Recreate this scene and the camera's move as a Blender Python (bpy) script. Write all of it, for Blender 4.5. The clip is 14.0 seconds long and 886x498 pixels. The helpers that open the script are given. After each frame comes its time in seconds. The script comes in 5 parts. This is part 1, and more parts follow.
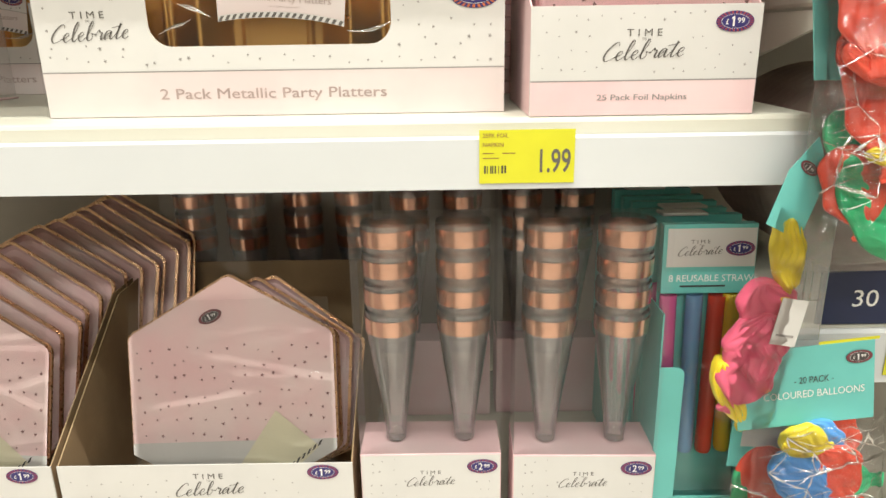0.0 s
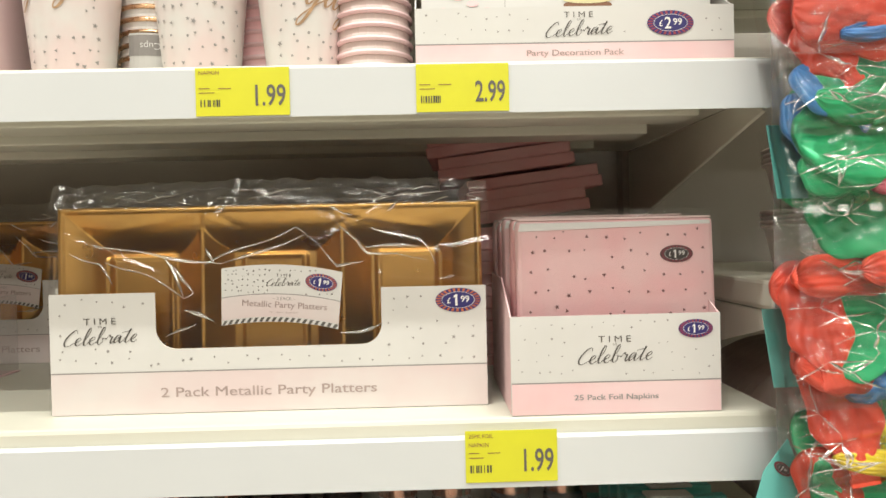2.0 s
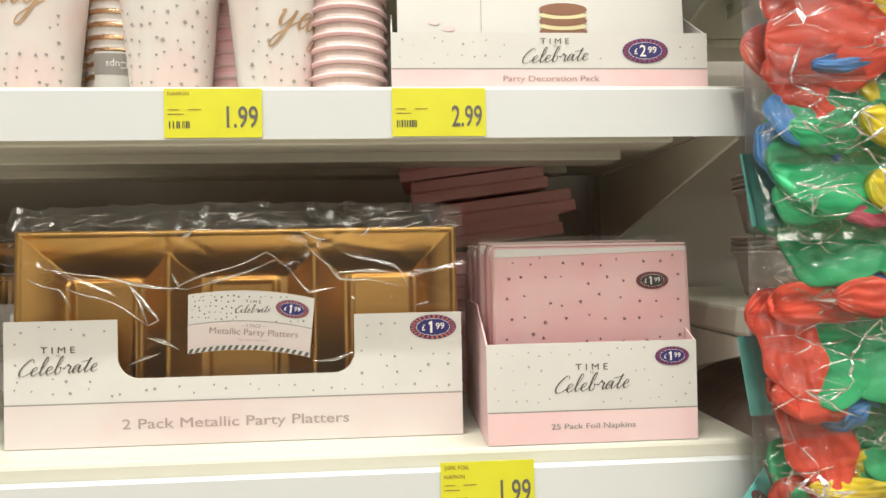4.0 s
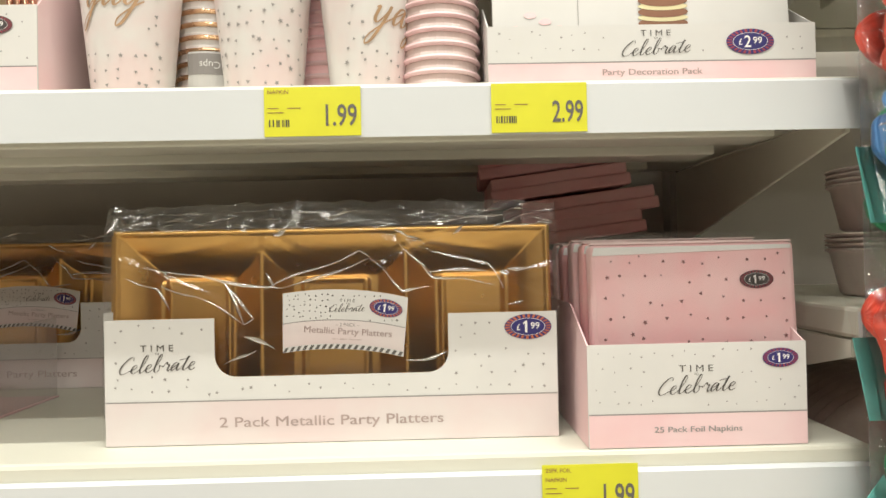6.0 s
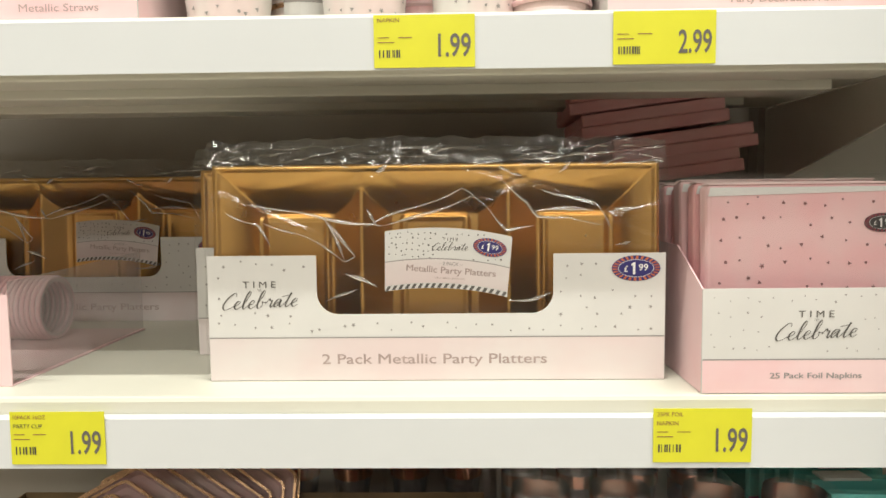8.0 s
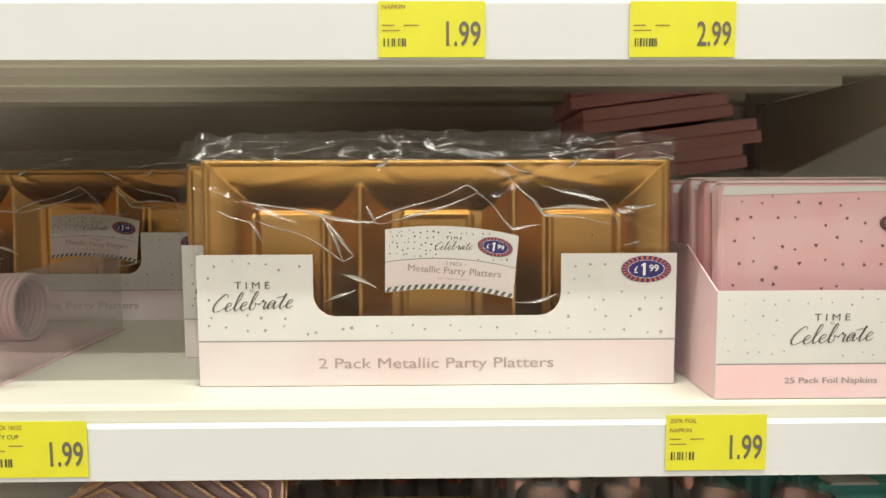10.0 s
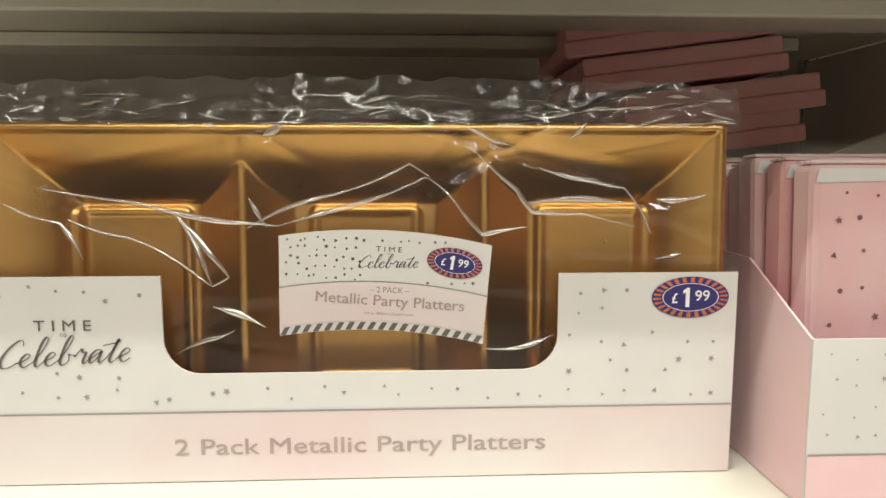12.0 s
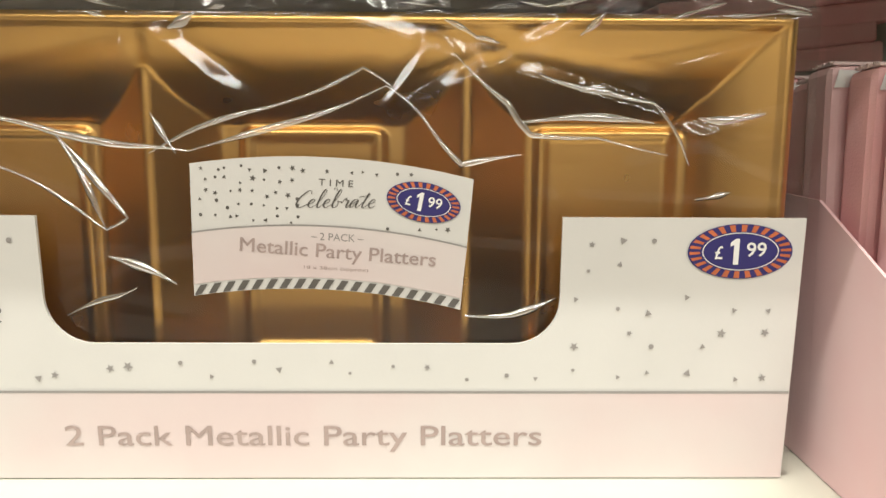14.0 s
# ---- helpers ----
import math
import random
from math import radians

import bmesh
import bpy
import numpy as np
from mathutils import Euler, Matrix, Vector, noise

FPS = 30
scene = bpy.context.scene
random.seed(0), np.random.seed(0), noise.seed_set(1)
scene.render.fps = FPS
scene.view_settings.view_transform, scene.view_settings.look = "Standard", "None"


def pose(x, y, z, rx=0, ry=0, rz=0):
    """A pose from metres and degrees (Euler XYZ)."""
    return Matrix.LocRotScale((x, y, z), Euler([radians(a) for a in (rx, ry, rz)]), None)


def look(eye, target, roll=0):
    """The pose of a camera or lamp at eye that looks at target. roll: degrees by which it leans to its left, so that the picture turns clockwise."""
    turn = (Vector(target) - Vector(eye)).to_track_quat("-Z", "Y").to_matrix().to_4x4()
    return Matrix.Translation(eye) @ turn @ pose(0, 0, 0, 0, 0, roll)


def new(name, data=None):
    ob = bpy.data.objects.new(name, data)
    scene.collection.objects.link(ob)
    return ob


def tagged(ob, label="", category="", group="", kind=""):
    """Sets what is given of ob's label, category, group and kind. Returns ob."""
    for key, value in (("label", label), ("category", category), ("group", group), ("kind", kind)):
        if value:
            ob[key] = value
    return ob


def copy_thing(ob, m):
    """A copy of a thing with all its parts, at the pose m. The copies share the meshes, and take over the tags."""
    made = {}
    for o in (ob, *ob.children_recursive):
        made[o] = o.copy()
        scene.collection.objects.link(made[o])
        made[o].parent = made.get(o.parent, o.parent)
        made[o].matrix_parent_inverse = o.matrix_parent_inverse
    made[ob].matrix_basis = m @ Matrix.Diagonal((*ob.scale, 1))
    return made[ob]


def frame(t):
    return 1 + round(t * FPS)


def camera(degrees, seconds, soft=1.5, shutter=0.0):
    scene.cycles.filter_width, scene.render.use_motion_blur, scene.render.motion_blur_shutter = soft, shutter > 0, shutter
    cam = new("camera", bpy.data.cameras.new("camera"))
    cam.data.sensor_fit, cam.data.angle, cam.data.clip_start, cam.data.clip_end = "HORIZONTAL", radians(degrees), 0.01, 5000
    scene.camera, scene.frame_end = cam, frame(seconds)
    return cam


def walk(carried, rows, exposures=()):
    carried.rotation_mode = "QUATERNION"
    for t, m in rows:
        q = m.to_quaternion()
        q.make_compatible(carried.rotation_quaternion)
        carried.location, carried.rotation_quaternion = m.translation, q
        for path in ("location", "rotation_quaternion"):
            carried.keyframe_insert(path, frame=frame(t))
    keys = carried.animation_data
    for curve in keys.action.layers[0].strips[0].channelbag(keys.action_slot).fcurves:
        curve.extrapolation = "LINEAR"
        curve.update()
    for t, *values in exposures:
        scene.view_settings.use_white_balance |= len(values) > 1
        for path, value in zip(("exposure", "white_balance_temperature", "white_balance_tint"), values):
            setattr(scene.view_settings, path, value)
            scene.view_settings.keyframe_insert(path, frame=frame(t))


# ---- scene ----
cam = camera(65.3, 14.0)
PATH = [
    (0, (0.005, 0.049, 1.216), (0.001, 1.96, 0.626), -0.9),
    (0.5, (0.014, 0.034, 1.238), (0.004, 1.987, 0.81), -0.0),
    (1, (0.013, 0.025, 1.258), (-0.001, 2.006, 0.989), -0.1),
    (1.5, (0.015, 0.021, 1.278), (0.003, 2.018, 1.172), -0.1),
    (2, (0.008, 0.029, 1.307), (0.048, 2.028, 1.277), -1.3),
    (2.5, (0.003, 0.038, 1.314), (0.083, 2.037, 1.329), -0.8),
    (3, (0.007, 0.04, 1.318), (0.122, 2.037, 1.324), -0.6),
    (3.2, (0.009, 0.039, 1.312), (0.135, 2.035, 1.333), -0.7),
    (5.3, (-0.019, 0.049, 1.313), (0.113, 2.044, 1.345), -1.5),
    (5.5, (-0.021, 0.051, 1.311), (0.083, 2.047, 1.359), -1.4),
    (6, (-0.052, 0.052, 1.314), (-0.017, 2.051, 1.336), -1.2),
    (6.5, (-0.081, 0.059, 1.315), (-0.146, 2.057, 1.24), -1.0),
    (7, (-0.108, 0.063, 1.317), (-0.204, 2.057, 1.196), -0.5),
    (7.5, (-0.118, 0.065, 1.315), (-0.184, 2.059, 1.17), -0.6),
    (9.8, (-0.138, 0.093, 1.321), (-0.156, 2.085, 1.147), -0.6),
    (10, (-0.146, 0.096, 1.319), (-0.118, 2.087, 1.141), -0.2),
    (10.5, (-0.15, 0.098, 1.309), (-0.095, 2.09, 1.139), 1.1),
    (11, (-0.201, 0.111, 1.3), (-0.112, 2.095, 1.066), 1.9),
    (11.5, (-0.175, 0.204, 1.296), (-0.06, 2.177, 0.994), 1.8),
    (12, (-0.117, 0.313, 1.321), (-0.024, 2.296, 1.077), -0.0),
    (12.5, (-0.084, 0.386, 1.311), (0.018, 2.362, 1.02), -0.2),
    (13, (-0.077, 0.406, 1.304), (0.049, 2.374, 0.969), 0.2),
    (13.5, (-0.083, 0.405, 1.302), (0.031, 2.367, 0.929), 0.9),
    (14, (-0.089, 0.402, 1.301), (-0.066, 2.368, 0.934), 0.3),
]
walk(cam, [(t, look(eye, target, roll)) for t, eye, target, roll in PATH],
     exposures=[(0.0, 0.12), (1.0, -0.02), (2.0, -0.08), (7.0, -0.12), (10.0, -0.12), (11.0, -0.13), (11.6, -0.20), (12.05, -0.17), (12.5, 0.06), (13.3, 0.0), (14.0, -0.08)])

# ---- world and lights ----
world = bpy.data.worlds.new("shop_air")
scene.world = world
world.use_nodes = True
world.node_tree.nodes["Background"].inputs[0].default_value = (1.0, 0.97, 0.92, 1)
world.node_tree.nodes["Background"].inputs[1].default_value = 0.02
LAMP_COLOUR = (1.0, 0.98, 0.885)
scene.cycles.transparent_max_bounces = 32


def area_lamp(x, y, z, sx, sy, watts):
    data = bpy.data.lights.new("tube_light", "AREA")
    data.shape, data.size, data.size_y = "RECTANGLE", sx, sy
    data.energy, data.color = watts, LAMP_COLOUR
    ob = new("tube_light", data)
    ob.location = (x, y, z)
    return ob


CEIL = 4.2
# y, watts, width of each row of battens; the two wide far rows are added fill
LAMP_ROWS = ((-0.20, 46, 0.05), (-1.25, 36, 0.06), (-3.6, 45, 0.45), (-6.0, 44, 0.45))
for lx in (-1.9, 0.0, 1.9):
    for ly, watts, wide in LAMP_ROWS:
        area_lamp(lx, ly, CEIL - 0.07, 1.7, wide, watts)

# ---- materials ----


def mat(name, colour, rough=0.5, metal=0.0, var=0.08, scale=12.0, fine=180.0, bump=0.05, spec=0.5, colour2=None):
    """Principled surface with variation at two scales and fine relief."""
    m = bpy.data.materials.new(name)
    m.use_nodes = True
    nt = m.node_tree
    b = nt.nodes["Principled BSDF"]
    b.inputs["Metallic"].default_value = metal
    b.inputs["Specular IOR Level"].default_value = spec
    tc = nt.nodes.new("ShaderNodeTexCoord")
    n1 = nt.nodes.new("ShaderNodeTexNoise")
    n1.inputs["Scale"].default_value, n1.inputs["Detail"].default_value = scale, 4
    n2 = nt.nodes.new("ShaderNodeTexNoise")
    n2.inputs["Scale"].default_value, n2.inputs["Detail"].default_value = fine, 3
    for n in (n1, n2):
        nt.links.new(tc.outputs["Object"], n.inputs["Vector"])
    mixc = nt.nodes.new("ShaderNodeMix")
    mixc.data_type = "RGBA"
    c2 = colour2 or tuple(c * (1 - var) for c in colour)
    ramp = nt.nodes.new("ShaderNodeMapRange")
    ramp.inputs["From Min"].default_value, ramp.inputs["From Max"].default_value = 0.38, 0.62
    nt.links.new(n1.outputs["Fac"], ramp.inputs["Value"])
    nt.links.new(ramp.outputs["Result"], mixc.inputs["Factor"])
    mixc.inputs["A"].default_value, mixc.inputs["B"].default_value = (*colour, 1), (*c2, 1)
    nt.links.new(mixc.outputs["Result"], b.inputs["Base Color"])
    rr = nt.nodes.new("ShaderNodeMapRange")
    rr.inputs["To Min"].default_value, rr.inputs["To Max"].default_value = max(0.02, rough * 0.85), min(1, rough * 1.15)
    nt.links.new(n2.outputs["Fac"], rr.inputs["Value"])
    nt.links.new(rr.outputs["Result"], b.inputs["Roughness"])
    if bump:
        bp = nt.nodes.new("ShaderNodeBump")
        bp.inputs["Strength"].default_value, bp.inputs["Distance"].default_value = bump, 0.001
        nt.links.new(n2.outputs["Fac"], bp.inputs["Height"])
        nt.links.new(bp.outputs["Normal"], b.inputs["Normal"])
    return m


def clear(name, tint=(1, 1, 1), gain=1.6, base=0.02, rough=0.07, haze=0.03, scale=60.0, bump=0.25, body=(0.85, 0.85, 0.85)):
    """Thin clear plastic film: what passes, a gloss by angle, a little haze."""
    m = bpy.data.materials.new(name)
    m.use_nodes = True
    nt = m.node_tree
    nt.nodes.clear()
    out = nt.nodes.new("ShaderNodeOutputMaterial")
    tr = nt.nodes.new("ShaderNodeBsdfTransparent")
    tr.inputs[0].default_value = (*tint, 1)
    gl = nt.nodes.new("ShaderNodeBsdfGlossy")
    gl.inputs["Roughness"].default_value = rough
    di = nt.nodes.new("ShaderNodeBsdfDiffuse")
    di.inputs[0].default_value = (*body, 1)
    fr = nt.nodes.new("ShaderNodeFresnel")
    fr.inputs["IOR"].default_value = 1.45
    mul = nt.nodes.new("ShaderNodeMath")
    mul.operation, mul.use_clamp = "MULTIPLY_ADD", True
    mul.inputs[1].default_value, mul.inputs[2].default_value = gain, base
    tc = nt.nodes.new("ShaderNodeTexCoord")
    no = nt.nodes.new("ShaderNodeTexNoise")
    no.inputs["Scale"].default_value, no.inputs["Detail"].default_value = scale, 3
    bp = nt.nodes.new("ShaderNodeBump")
    bp.inputs["Strength"].default_value, bp.inputs["Distance"].default_value = bump, 0.002
    m1 = nt.nodes.new("ShaderNodeMixShader")
    m1.inputs[0].default_value = haze
    m2 = nt.nodes.new("ShaderNodeMixShader")
    L = nt.links.new
    L(tc.outputs["Object"], no.inputs["Vector"])
    L(no.outputs["Fac"], bp.inputs["Height"])
    L(bp.outputs["Normal"], gl.inputs["Normal"])
    L(bp.outputs["Normal"], fr.inputs["Normal"])
    L(fr.outputs[0], mul.inputs[0])
    L(tr.outputs[0], m1.inputs[1])
    tl = nt.nodes.new("ShaderNodeBsdfTranslucent")
    tl.inputs[0].default_value = (*body, 1)
    both = nt.nodes.new("ShaderNodeMixShader")
    both.inputs[0].default_value = 0.5
    L(di.outputs[0], both.inputs[1])
    L(tl.outputs[0], both.inputs[2])
    L(both.outputs[0], m1.inputs[2])
    L(mul.outputs[0], m2.inputs[0])
    L(m1.outputs[0], m2.inputs[1])
    L(gl.outputs[0], m2.inputs[2])
    L(m2.outputs[0], out.inputs[0])
    return m


M_SHELF = mat("shelf_enamel", (0.69, 0.68, 0.59), 0.38, var=0.05, scale=5, fine=400, bump=0.03)
M_BACK = mat("back_panel_enamel", (0.42, 0.39, 0.35), 0.5, var=0.08, scale=4, fine=300, bump=0.04)
M_LIP = mat("price_rail_plastic", (0.66, 0.685, 0.70), 0.25, var=0.03, scale=6, fine=300, bump=0.02)
# dark brown stands in for the dim aisle mirrored in the gold platters
M_WALL = mat("dim_aisle_brown", (0.26, 0.22, 0.18), 0.7, var=0.1, scale=1.5, fine=90, bump=0.1)
M_CEIL = mat("ceiling_tile", (0.75, 0.74, 0.71), 0.8, var=0.08, scale=2, fine=120, bump=0.15)
M_FLOOR = mat("floor_vinyl", (0.56, 0.51, 0.44), 0.35, var=0.2, scale=2.5, fine=150, bump=0.05)
M_METAL = mat("lamp_housing", (0.8, 0.8, 0.78), 0.4, var=0.04)
M_CARD = mat("white_card", (0.67, 0.66, 0.64), 0.45, var=0.04, scale=18, fine=600, bump=0.04)
M_BLUSH = mat("blush_print", (0.68, 0.635, 0.62), 0.42, scale=9, fine=600, bump=0.03, colour2=(0.68, 0.565, 0.56))
M_PINK = mat("pink_print", (0.81, 0.54, 0.56), 0.42, scale=11, fine=600, bump=0.03, colour2=(0.82, 0.62, 0.63))
M_NAPKIN = mat("pink_tissue", (0.92, 0.57, 0.59), 0.8, scale=20, fine=900, bump=0.25, colour2=(0.92, 0.65, 0.66))
M_PILE = mat("rose_tissue", (0.92, 0.47, 0.49), 0.85, scale=20, fine=900, bump=0.25, colour2=(0.92, 0.54, 0.55))
M_YAY = mat("gold_foil_print", (0.52, 0.33, 0.19), 0.35, var=0.25, scale=60, bump=0)
M_TISSUE = mat("white_tissue", (0.88, 0.70, 0.69), 0.85, var=0.06, scale=20, fine=900, bump=0.3)
M_KRAFT = mat("kraft_board", (0.36, 0.25, 0.14), 0.8, var=0.2, scale=14, fine=300, bump=0.2)
M_GREY = mat("grey_print", (0.33, 0.31, 0.30), 0.45, var=0.1, bump=0)
M_TAUPE = mat("taupe_foil_print", (0.44, 0.34, 0.32), 0.35, var=0.15, scale=60, bump=0)
M_INK = mat("dark_print", (0.06, 0.055, 0.055), 0.45, var=0.2, scale=60, bump=0)
M_ROSEINK = mat("rose_foil_print", (0.30, 0.15, 0.15), 0.4, var=0.2, scale=80, bump=0)
M_NAVY = mat("navy_print", (0.035, 0.03, 0.17), 0.4, var=0.12, bump=0)
M_BADGE = mat("badge_orange_print", (0.62, 0.17, 0.07), 0.4, var=0.2, scale=80, bump=0)
M_BADGERED = mat("badge_red_print", (0.38, 0.06, 0.09), 0.4, var=0.2, scale=80, bump=0)
M_WHITE = mat("white_print", (0.85, 0.85, 0.84), 0.45, var=0.03, bump=0)
M_YELLOW = mat("yellow_tag_card", (0.70, 0.685, 0.03), 0.4, var=0.06, scale=20, bump=0.02)
M_BROWN = mat("brown_print", (0.28, 0.12, 0.06), 0.5, var=0.2, bump=0)
M_GOLD = mat("gold_metallised_plastic", (0.92, 0.56, 0.18), 0.29, metal=1.0, var=0.12, scale=9, fine=30, bump=0.006)
M_ROSE = mat("rose_gold_foil", (0.90, 0.53, 0.39), 0.22, metal=1.0, var=0.15, scale=40, fine=200, bump=0.05)
M_GILT = mat("gilt_edge", (0.82, 0.54, 0.34), 0.28, metal=1.0, var=0.2, scale=40, fine=200, bump=0.05)
M_TEAL = mat("teal_print", (0.16, 0.56, 0.52), 0.4, var=0.08, scale=14, fine=500, bump=0.03)
M_TEALDK = mat("dark_teal_print", (0.06, 0.30, 0.30), 0.4, var=0.1, bump=0)
M_FILM = clear("clear_wrap", (0.985, 0.985, 0.98), 1.6, 0.0, 0.05, 0.026, 45, 0.02)
M_SEAM = clear("doubled_wrap", (0.97, 0.97, 0.97), 1.2, 0.01, 0.10, 0.055, 50, 0.10)
M_FOLD = clear("folded_wrap", (0.97, 0.97, 0.96), 3.4, 0.30, 0.10, 0.28, 45, 0.0, (0.9, 0.9, 0.88))
M_SLEEVE = clear("clear_sleeve", (0.99, 0.99, 0.985), 0.8, 0.0, 0.07, 0.012, 45, 0.3)
M_BAGFILM = clear("clear_bag", (0.99, 0.99, 0.99), 1.1, 0.0, 0.045, 0.012, 60, 0.04)
M_PET = clear("clear_rigid_plastic", (0.98, 0.985, 0.99), 0.7, 0.02, 0.05, 0.02, 12, 0.05)
M_FLUTE = clear("clear_flute_plastic", (0.975, 0.985, 1.0), 2.2, 0.17, 0.22, 0.08, 20, 0.03, (0.97, 0.95, 1.0))


# milky plastic; its even haze also paints in the reflections on the cup carton's side
M_HAZY = clear("milky_clear_plastic", (0.95, 0.95, 0.95), 1.3, 0.03, 0.12, 0.24, 20, 0.1)


def balloon_mat(name, c):
    return mat(name, c, 0.38, var=0.18, scale=30, fine=250, bump=0.12)


BALLOONS = [
    balloon_mat("green_latex", (0.045, 0.58, 0.25)),
    balloon_mat("red_latex", (0.95, 0.11, 0.06)),
    balloon_mat("yellow_latex", (0.93, 0.74, 0.04)),
    balloon_mat("blue_latex", (0.10, 0.36, 0.85)),
    balloon_mat("pink_latex", (0.85, 0.14, 0.25)),
]
M_STRAWS = [mat("straw_" + n, c, 0.25, var=0.08, bump=0) for n, c in (
    ("pink", (0.80, 0.15, 0.42)), ("blue", (0.22, 0.46, 0.74)), ("red", (0.80, 0.07, 0.03)), ("yellow", (0.86, 0.64, 0.03)))]

# ---- mesh helpers ----


def mesh_of(bm, name, smooth=False):
    me = bpy.data.meshes.new(name)
    bm.normal_update()
    bm.to_mesh(me)
    bm.free()
    if smooth:
        me.polygons.foreach_set("use_smooth", [True] * len(me.polygons))
    return me


SMALL_PRINTS = ("confetti_print", "small_print", "barcode", "tick_ring", "tissue_edges", "foil_star_print", "foil_print", "slot_row", "stripe_border", "brand_mark", "film_folds")


def part(name, bm, material, parent, label="", m=None, smooth=False):
    """Links a bmesh (or mesh) as one mesh object under a thing or part."""
    me = mesh_of(bm, name, smooth) if isinstance(bm, bmesh.types.BMesh) else bm
    if material is not None and not me.materials:
        me.materials.append(material)
    ob = new(name, me)
    ob.parent = parent
    if m is not None:
        ob.matrix_basis = m
    if label:
        ob["label"] = label
    if name in SMALL_PRINTS:
        ob["kind"] = "stuff"
    return ob


def thing(name, label, category, m=None, group="", kind=""):
    ob = new(name)
    ob.empty_display_size = 0.02
    if m is not None:
        ob.matrix_basis = m
    return tagged(ob, label, category, group, kind)


def solid(name, bm, material, label, category, m=None, group="", kind="", smooth=False):
    me = mesh_of(bm, name, smooth)
    me.materials.append(material)
    ob = new(name, me)
    if m is not None:
        ob.matrix_basis = m
    return tagged(ob, label, category, group, kind)


def block(x0, x1, y0, y1, z0, z1, bevel=0.0, bm=None):
    own = bm is None
    bm = bm or bmesh.new()
    r = bmesh.ops.create_cube(bm, size=1)
    bmesh.ops.scale(bm, vec=(x1 - x0, y1 - y0, z1 - z0), verts=r["verts"])
    bmesh.ops.translate(bm, vec=((x0 + x1) / 2, (y0 + y1) / 2, (z0 + z1) / 2), verts=r["verts"])
    if bevel and own:
        bmesh.ops.bevel(bm, geom=bm.edges[:], offset=bevel, segments=2, affect="EDGES", profile=0.5)
    return bm


def panel(points, y0, y1, bm=None):
    """A sheet with the outline points (x, z), from y0 back to y1."""
    bm = bm or bmesh.new()
    a = [bm.verts.new((x, y0, z)) for x, z in points]
    b = [bm.verts.new((x, y1, z)) for x, z in points]
    bm.faces.new(a)
    bm.faces.new(b[::-1])
    for i in range(len(points)):
        j = (i + 1) % len(points)
        bm.faces.new((a[j], a[i], b[i], b[j]))
    bmesh.ops.recalc_face_normals(bm, faces=bm.faces)
    return bm


def side_panel(points, x0, x1):
    """A sheet with the outline points (y, z), from x0 to x1."""
    bm = bmesh.new()
    a = [bm.verts.new((x0, y, z)) for y, z in points]
    b = [bm.verts.new((x1, y, z)) for y, z in points]
    bm.faces.new(a)
    bm.faces.new(b[::-1])
    for i in range(len(points)):
        j = (i + 1) % len(points)
        bm.faces.new((a[j], a[i], b[i], b[j]))
    bmesh.ops.recalc_face_normals(bm, faces=bm.faces)
    return bm


def flat(points, y=0.0, bm=None):
    """A flat print facing -y with the outline points (x, z)."""
    bm = bm or bmesh.new()
    bm.faces.new([bm.verts.new((x, y, z)) for x, z in points])
    return bm


def rect(x0, x1, z0, z1):
    return [(x0, z0), (x1, z0), (x1, z1), (x0, z1)]


def oval(cx, cz, rx, rz, n=40):
    return [(cx + rx * math.cos(2 * math.pi * i / n), cz + rz * math.sin(2 * math.pi * i / n)) for i in range(n)]


def lathe(profile, seg=28, bm=None, cx=0.0, cy=0.0):
    bm = bm or bmesh.new()
    rings = []
    for r, z in profile:
        rings.append([bm.verts.new((cx + r * math.cos(2 * math.pi * i / seg), cy + r * math.sin(2 * math.pi * i / seg), z)) for i in range(seg)])
    for a, b in zip(rings, rings[1:]):
        for i in range(seg):
            j = (i + 1) % seg
            bm.faces.new((a[i], a[j], b[j], b[i]))
    return bm


def sheet(nx, nz, f):
    """A grid surface: f(u, v) gives a point for u, v from 0 to 1."""
    bm = bmesh.new()
    g = [[bm.verts.new(f(i / nx, k / nz)) for i in range(nx + 1)] for k in range(nz + 1)]
    for k in range(nz):
        for i in range(nx):
            bm.faces.new((g[k][i], g[k][i + 1], g[k + 1][i + 1], g[k + 1][i]))
    return bm


WORDS = {}


def words(body, width, height=None, shear=0.0):
    """The built-in font as a flat mesh facing -y, centred, scaled to a width (and height)."""
    key = (body, width, height, shear)
    if key in WORDS:
        return WORDS[key].copy()
    cu = bpy.data.curves.new("words", "FONT")
    cu.body, cu.resolution_u, cu.shear, cu.offset = body, 3, shear, (0.012 if body[-1].isdigit() or body == "£" else 0.0)
    ob = bpy.data.objects.new("words", cu)
    scene.collection.objects.link(ob)
    dg = bpy.context.evaluated_depsgraph_get()
    me = bpy.data.meshes.new_from_object(ob.evaluated_get(dg))
    bpy.data.objects.remove(ob)
    bpy.data.curves.remove(cu)
    co = np.array([v.co[:] for v in me.vertices])
    lo, hi = co.min(0), co.max(0)
    sx = width / (hi[0] - lo[0])
    sz = height / (hi[1] - lo[1]) if height else sx
    for v in me.vertices:
        x, y = (v.co.x - (lo[0] + hi[0]) / 2) * sx, (v.co.y - (lo[1] + hi[1]) / 2) * sz
        v.co = (x, 0, y)
    me.materials.clear()
    WORDS[key] = me
    return me.copy()


